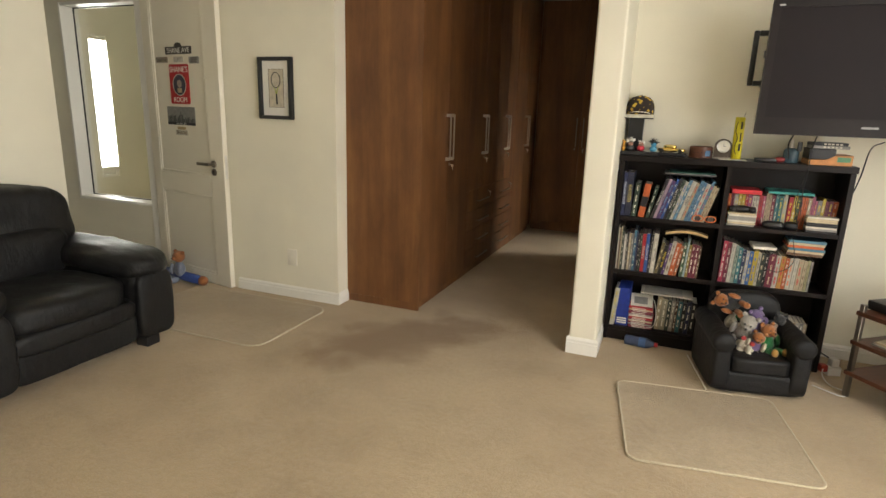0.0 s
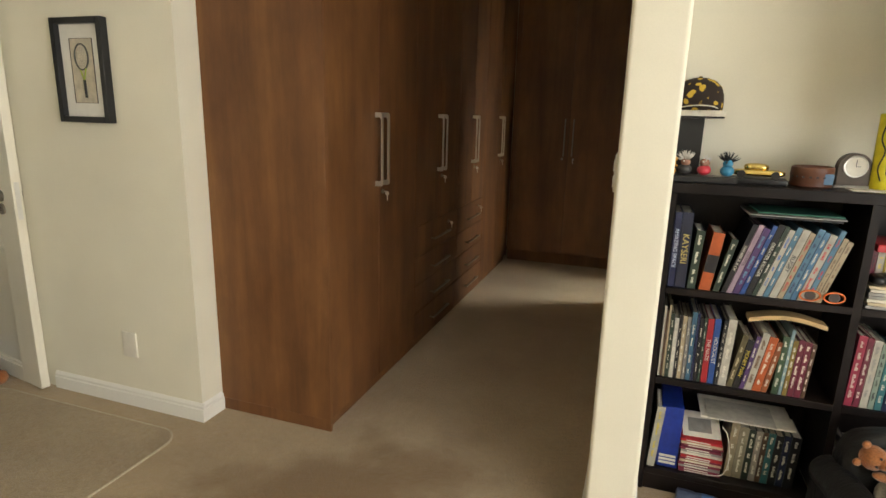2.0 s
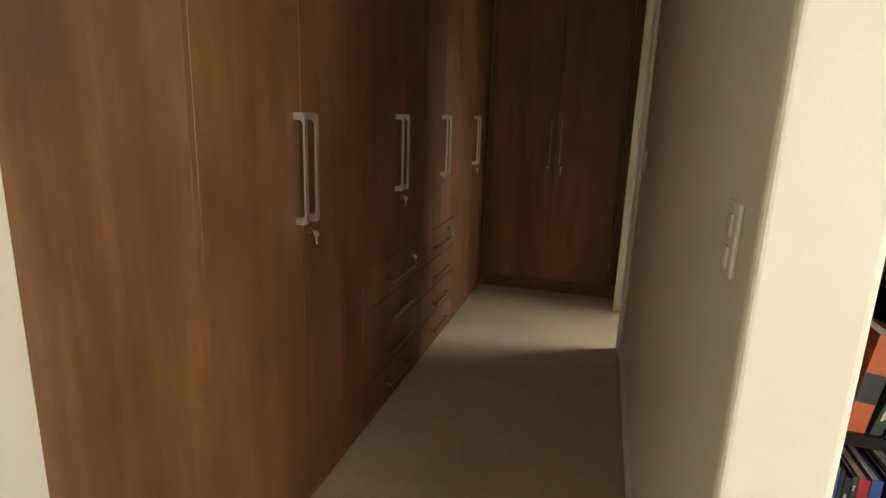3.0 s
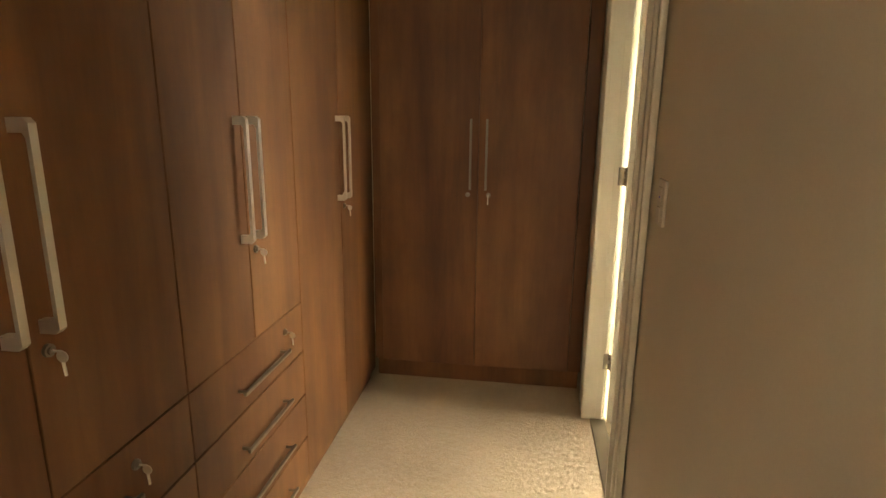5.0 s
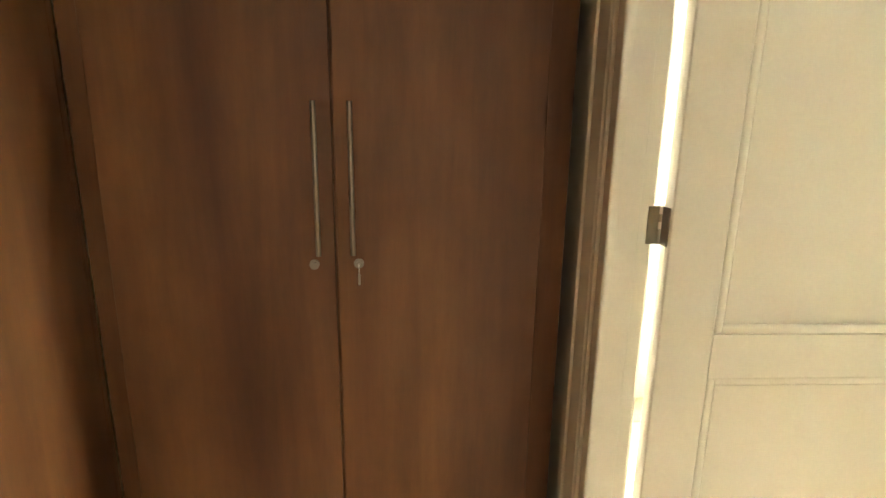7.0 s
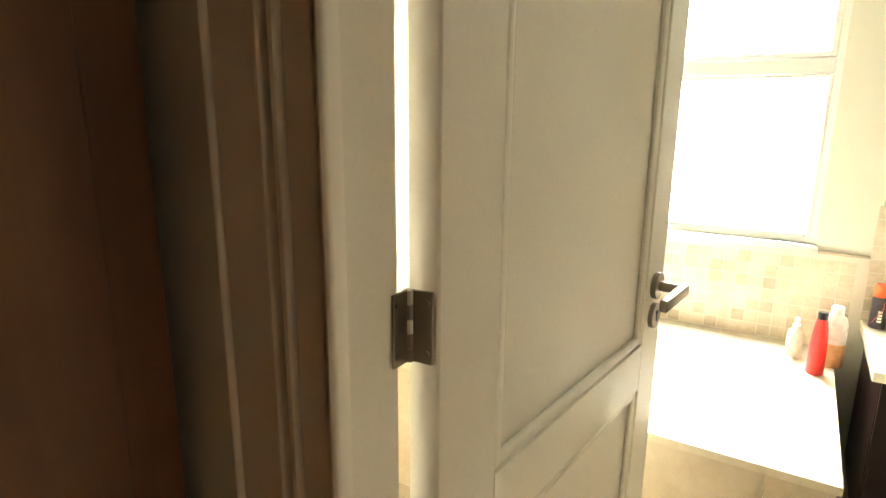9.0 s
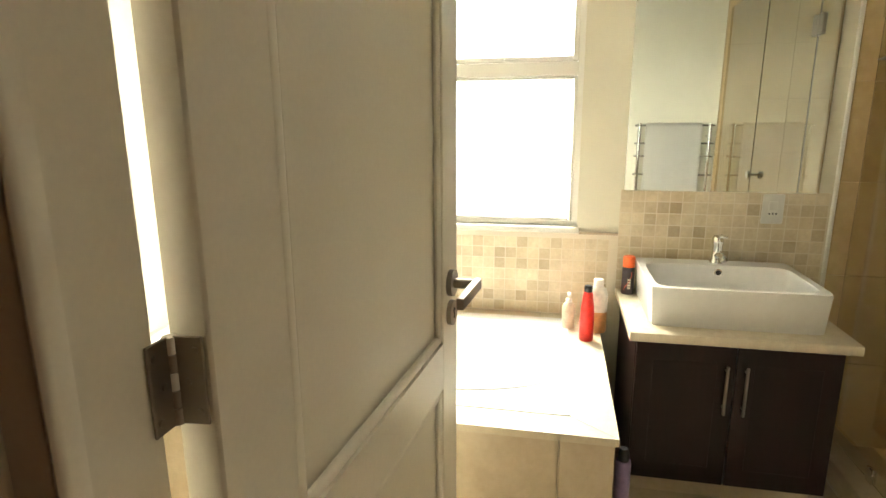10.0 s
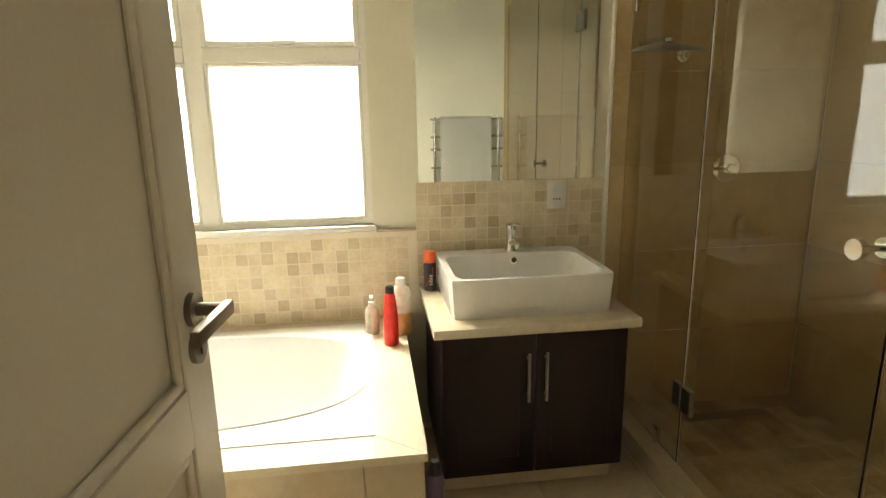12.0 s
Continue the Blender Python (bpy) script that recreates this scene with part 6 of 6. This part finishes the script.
part("wire", tube(bmesh.new(), [(0.018, 0.004, 0.236), (0.024, 0.002, 0.262)], 0.0012, 6), BLACK, tb)
pl = thing("papers", "loose pale papers under the clock", "papers", pose(-0.02, 3.93, ZT))
part("sheet", one(-0.05, 0.09, -0.05, 0.04, 0, 0.003), PAPER, pl)
cl = thing("remote_controls", "dark remote controls and clutter on the bookcase top", "remote control", pose(0.17, 3.93, ZT))
part("remote", one(-0.06, 0.05, -0.025, 0.02, 0, 0.018, 0.004, 2), BLACK, cl)
part("red_item", cushion(bmesh.new(), 0.04, 0.09, -0.03, 0.02, 0, 0.03, 2.6, 6), cover((0.30, 0.03, 0.03)), cl, "dark red item", 180)
bt = thing("glue_bottle", "dark teal bottle with a white nozzle", "bottle", pose(0.285, 3.93, ZT))
part("bottle", lathe(bmesh.new(), [(0.030, 0), (0.032, 0.003), (0.032, 0.06), (0.026, 0.075), (0.012, 0.08)], sx=1.2, sy=0.7), cover((0.03, 0.07, 0.09)), bt)
part("nozzle", lathe(bmesh.new(), [(0.012, 0.08), (0.010, 0.10), (0.005, 0.125)]), WHITEPL, bt)
part("tag", one(-0.012, 0.012, -0.03, -0.026, -0.03, -0.004), cover((0.05, 0.35, 0.45)), bt, "bright blue clip")
bo = thing("storage_box", "orange and black printed cardboard box file", "box", pose(0.46, 3.96, ZT))
bm = bmesh.new()
loft(bm, [[(-0.10, y, 0), (0.10, y, 0), (0.10, y, 0.055), (0.02, y, 0.052), (-0.02, y, 0.03), (-0.10, y, 0.026)] for y in (-0.09, 0.09)], True, True)
part("box", bm, cover((0.60, 0.25, 0.06)), bo)
part("box_dark", one(-0.10, 0.02, -0.085, 0.085, 0.030, 0.085, 0.002, 1), BLACK, bo, "black printed half")
part("green_label", one(0.03, 0.09, -0.0915, -0.0902, 0.02, 0.045), cover((0.10, 0.30, 0.14)), bo)
for k, col in enumerate((GY, K_)):
    b = thing("book", "grey book lying on the box file", "book", pose(0.37, 3.88, ZT + 0.086 + 0.016 * k), "books on the bookcase top")
    part("cover", one(0, 0.17 - 0.01 * k, 0, 0.15, 0, 0.0155, 0.001, 1), cover(col), b)
    for i in range(5):
        part("print_bar", one(0.05 + 0.018 * i, 0.062 + 0.018 * i, -0.0012, 0, 0.004, 0.012), PAPER, b)
sgl = thing("sunglasses", "orange framed wraparound sunglasses on the shelf edge", "sunglasses", pose(-0.105, 3.868, SH[2] + 0.002))
for s in (-1, 1):
    part("rim", tube(bmesh.new(), [(s * 0.034 + 0.030 * math.cos(a), -0.008 + 0.004 * math.cos(a), 0.020 + 0.017 * math.sin(a)) for a in (2 * math.pi * k / 20 for k in range(20))], 0.0032, 8, True), cover((0.62, 0.14, 0.02)), sgl)
    part("lens", cyl(bmesh.new(), (s * 0.034, -0.007, 0.020), (s * 0.034, -0.009, 0.020), 0.016, seg=18), cover((0.05, 0.035, 0.03)), sgl)
    part("temple", tube(bmesh.new(), [(s * 0.064, -0.004, 0.022), (s * 0.062, 0.05, 0.018)], 0.003, 8), cover((0.62, 0.14, 0.02)), sgl)
bk = thing("drinks_bottle", "blue-tinted plastic bottle lying on the carpet", "bottle", pose(-0.375, 3.79, 0.031, 0, 90, -6))
part("bottle", lathe(bmesh.new(), [(0.020, -0.085), (0.030, -0.08), (0.031, -0.03), (0.028, -0.02), (0.031, -0.01), (0.031, 0.05), (0.014, 0.085), (0.012, 0.09)]), cover((0.05, 0.07, 0.13)), bk)
part("label", lathe(bmesh.new(), [(0.0315, 0.0), (0.0318, 0.002), (0.0318, 0.04), (0.0315, 0.042)]), cover((0.06, 0.13, 0.30)), bk)
part("cap", lathe(bmesh.new(), [(0.014, 0.09), (0.014, 0.108), (0.012, 0.11)]), cover((0.45, 0.03, 0.03)), bk, "red cap")

# television on its bracket
tv = thing("television", "dark flat television on a wall bracket", "television", pose(0.060, 3.66, 1.308))
TW, TH = 1.02, 0.64
part("bezel", wall_with_holes(bmesh.new(), "y", 0.0, 0.045, 0, TW, 0, TH, [(0.035, TW - 0.035, 0.085, TH - 0.035)]), TVBODY, tv)
part("screen", one(0.035, TW - 0.035, 0.008, 0.02, 0.085, TH - 0.035), TVSCREEN, tv, "dark unlit screen")
part("back_case", one(0.06, TW - 0.06, 0.045, 0.12, 0.06, TH - 0.06, 0.02, 2), BLACK, tv)
part("maker_plate", one(0.455, 0.525, -0.0012, 0.0002, 0.040, 0.050), cover((0.34, 0.33, 0.31)), tv, "plain grey plate")
part("corner_mark", one(0.025, 0.05, -0.0012, 0.0002, TH - 0.028, TH - 0.022), STEEL, tv)
br = thing("wall_bracket", "black rectangular metal television bracket on the wall", "bracket")
bm = bmesh.new()
for x0, x1, z0, z1 in ((0.030, 0.057, 1.565, 1.86), (0.23, 0.257, 1.565, 1.86), (0.057, 0.23, 1.565, 1.592), (0.057, 0.23, 1.833, 1.86)):
    box(bm, x0, x1, 4.05, 4.085, z0, z1, 0.006, 2)
part("ring", bm, BLACK, br)
bm = one(0.10, 0.85, 4.085, 4.139, 1.56, 1.60, 0.002, 1)
box(bm, 0.10, 0.85, 4.085, 4.139, 1.72, 1.76, 0.002, 1)
part("rail", bm, BLACK, br)
bm = one(0.45, 0.52, 3.775, 4.09, 1.58, 1.62)
box(bm, 0.45, 0.52, 3.775, 4.09, 1.70, 1.74)
part("arm", bm, BLACK, br)
cb = thing("tv_cable", "thin black cable hanging down from the television", "cable")
part("wire", tube(bmesh.new(), curve_pts([(0.63, 3.70, 1.29), (0.66, 4.0, 1.24), (0.665, 4.10, 1.08), (0.63, 4.11, 0.93), (0.60, 4.10, 0.88)]), 0.0035, 8), BLACK, cb)
part("wire", tube(bmesh.new(), curve_pts([(0.26, 3.74, 1.33), (0.255, 3.86, 1.26), (0.27, 3.90, 1.19), (0.285, 3.96, 1.132)]), 0.004, 8), BLACK, cb)
part("wire", tube(bmesh.new(), curve_pts([(0.36, 3.74, 1.33), (0.365, 3.85, 1.24), (0.36, 3.836, 1.12), (0.355, 3.836, 1.02), (0.36, 3.838, 0.9)]), 0.003, 8), BLACK, cb)
part("connector", one(0.30, 0.32, 3.86, 3.88, 1.22, 1.27, 0.003, 1), BLACK, cb)

# child's armchair heaped with soft toys
MC = pose(0.176, 3.608, 0, 0, 0, 11)
kid = thing("child_armchair", "small black leather child's armchair heaped with soft toys", "child armchair", MC)
part("base", cushion(bmesh.new(), -0.215, 0.215, -0.243, 0.19, 0.012, 0.125, 14, 10), LEATHER, kid, "", 180)
part("seat", cushion(bmesh.new(), -0.142, 0.142, -0.252, 0.16, 0.118, 0.205, 12, 8, 0.006, 0.003), LEATHER, kid, "", 180)
for s in (-1, 1):
    part("arm", cushion(bmesh.new(), s * 0.185 - 0.048, s * 0.185 + 0.048, -0.252, 0.19, 0.012, 0.300, 8, 12, 0, 0.002), LEATHER, kid, "", 180)
    bm = lathe(bmesh.new(), [(0.006, 0.0), (0.036, 0.002), (0.047, 0.007), (0.053, 0.018), (0.055, 0.035), (0.054, 0.43)], seg=28)
    bmesh.ops.transform(bm, matrix=Matrix.Translation((s * 0.188, -0.262, 0.275)) @ Matrix.Rotation(radians(-89), 4, "X"), verts=bm.verts)
    part("arm_roll", bm, LEATHER, kid, "rolled arm", 60)
part("backrest", cushion(bmesh.new(), -0.185, 0.185, 0.075, 0.195, 0.10, 0.455, 4, 12, 0, 0.006), LEATHER, kid, "", 180)
part("trim_tape", one(-0.2405, -0.2385, -0.24, 0.20, 0.006, 0.016), PAPER, kid, "pale edge at the base")


def seated(label, cat, body, head, limb, extra, x, y, z, rx=0, ry=0, rz=0, s=1.0):
    """A stuffed toy of one mesh: body, head, four limbs, ears; materials by index."""
    b = [("b", (0, 0, 0.05), (0.042, 0.036, 0.055), 0), ("b", (0, -0.008, 0.125), (0.042, 0.040, 0.038), 1), ("b", (0, -0.045, 0.115), (0.020, 0.018, 0.016), 1)]
    for q in (-1, 1):
        b += [("b", (q * 0.052, -0.018, 0.065), (0.016, 0.018, 0.040), 2), ("b", (q * 0.030, -0.060, 0.018), (0.019, 0.045, 0.019), 2), ("b", (q * 0.034, -0.105, 0.022), (0.020, 0.016, 0.024), 3), ("b", (q * 0.034, 0.0, 0.160), (0.014, 0.010, 0.014), 1), ("b", (q * 0.015, -0.044, 0.134), 0.0045, 4)]
    b.append(("b", (0, -0.062, 0.119), 0.006, 4))
    return doll(label, cat, b, MC @ pose(x, y, z, rx, ry, rz) @ Matrix.Diagonal((s * 0.88, s * 0.88, s * 0.88, 1)), [body, head, limb, extra, BLACK])


seated("brown teddy bear in a green outfit with ochre feet", "teddy bear", GREEN, TAN, GREEN, OCHRE, 0.075, -0.075, 0.185, -8, 0, 22, 1.05)
seated("brown toy bear in dark tartan lying across the back", "soft toy", DARKCL, TAN, TAN, TAN, -0.05, 0.055, 0.385, 0, -72, 10, 1.0)
seated("grey soft toy with a cone-shaped body", "soft toy", GREY, GREY, GREY, CREAM, -0.045, -0.005, 0.225, 20, 18, -20, 1.15)
seated("purple soft toy with pale ears", "soft toy", PURPLE, PURPLE, PURPLE, CREAM, 0.045, 0.025, 0.245, 5, -14, 25, 1.05)
seated("small brown doll in a purple top with a white scarf", "soft toy", PURPLE, TAN, CREAM, CREAM, 0.0, -0.09, 0.185, 10, 12, -12, 0.85)
seated("white toy dog with a red cap lying on the seat", "soft toy", CREAM, CREAM, CREAM, REDCL, -0.075, -0.135, 0.195, -80, 25, -35, 0.8)
seated("cream toy with a green collar by the arm", "soft toy", CREAM, GREEN, CREAM, CREAM, -0.105, 0.035, 0.275, 0, 60, 40, 0.85)
seated("black and cream toy penguin", "soft toy", CREAM, DARKCL, DARKCL, OCHRE, 0.115, 0.03, 0.255, 10, 20, 10, 0.85)

# stand beside the bookcase
ts = thing("side_stand", "red-brown three-tier stand with dark metal posts", "stand", pose(0.99, 3.62, 0, 0, 0, 38))
for z in (0.12, 0.285, 0.44):
    part("shelf", one(-0.30, 0.30, -0.20, 0.20, z, z + 0.022, 0.003, 1), TABLEWOOD, ts)
for x in (-0.28, 0.28):
    for y in (-0.18, 0.18):
        part("post", one(x - 0.012, x + 0.012, y - 0.012, y + 0.012, 0, 0.50, 0.002, 1), BRONZE, ts)
part("runner", one(-0.30, 0.30, -0.21, -0.17, 0.0, 0.05, 0.003, 1), TABLEWOOD, ts)
b = thing("disc_player", "flat black player on the stand", "disc player", pose(0.93, 3.66, 0.4622, 0, 0, 38))
part("case", one(-0.2, 0.2, -0.14, 0.14, 0.004, 0.05, 0.004, 2), BLACK, b)
part("red_edge", one(-0.19, 0.1, -0.142, -0.139, 0.012, 0.02), cover((0.4, 0.03, 0.03)), b)
for x in (-0.17, 0.17):
    part("foot", cyl(bmesh.new(), (x, 0, 0), (x, 0, 0.006), 0.012, seg=12), BLACK, b)
b = thing("magazine", "orange magazine on the player", "magazine", pose(0.98, 3.72, 0.5122, 0, 0, 30))
part("cover", one(-0.1, 0.12, -0.1, 0.1, 0, 0.02, 0.002, 1), cover((0.45, 0.12, 0.04)), b)
for k in range(3):
    b = thing("magazine", "pale magazines stacked on the lower tier", "magazine", pose(0.93, 3.60, 0.3072 + 0.009 * k, 0, 0, 38 + 3 * k))
    part("cover", one(-0.2, 0.08, -0.15, 0.1, 0, 0.0085, 0.001, 1), cover((GY, W_, CR)[k]), b)
ad = thing("plug_adapter", "white multi-plug adapter with leads on the carpet", "plug adapter", pose(0.655, 3.86, 0, 0, 0, 20))
part("block", one(-0.035, 0.035, -0.025, 0.025, 0, 0.05, 0.004, 2), WHITEPL, ad)
part("plug", one(-0.02, 0.022, -0.02, 0.02, 0.0505, 0.095, 0.004, 2), WHITEPL, ad)
part("plug_red", one(-0.075, -0.037, -0.02, 0.02, 0.02, 0.06, 0.004, 2), cover((0.45, 0.05, 0.03)), ad, "red plug")
part("lead", tube(bmesh.new(), curve_pts([(-0.05, 0, 0.05), (-0.09, -0.06, 0.02), (-0.10, -0.15, 0.004), (-0.06, -0.22, 0.004), (-0.12, -0.27, 0.004), (-0.20, -0.16, 0.006)]), 0.003, 8), WHITEPL, ad)
part("lead", tube(bmesh.new(), curve_pts([(0, 0.02, 0.08), (-0.05, 0.10, 0.12), (-0.03, 0.18, 0.22), (0.0, 0.24, 0.3)]), 0.0035, 8), BLACK, ad)
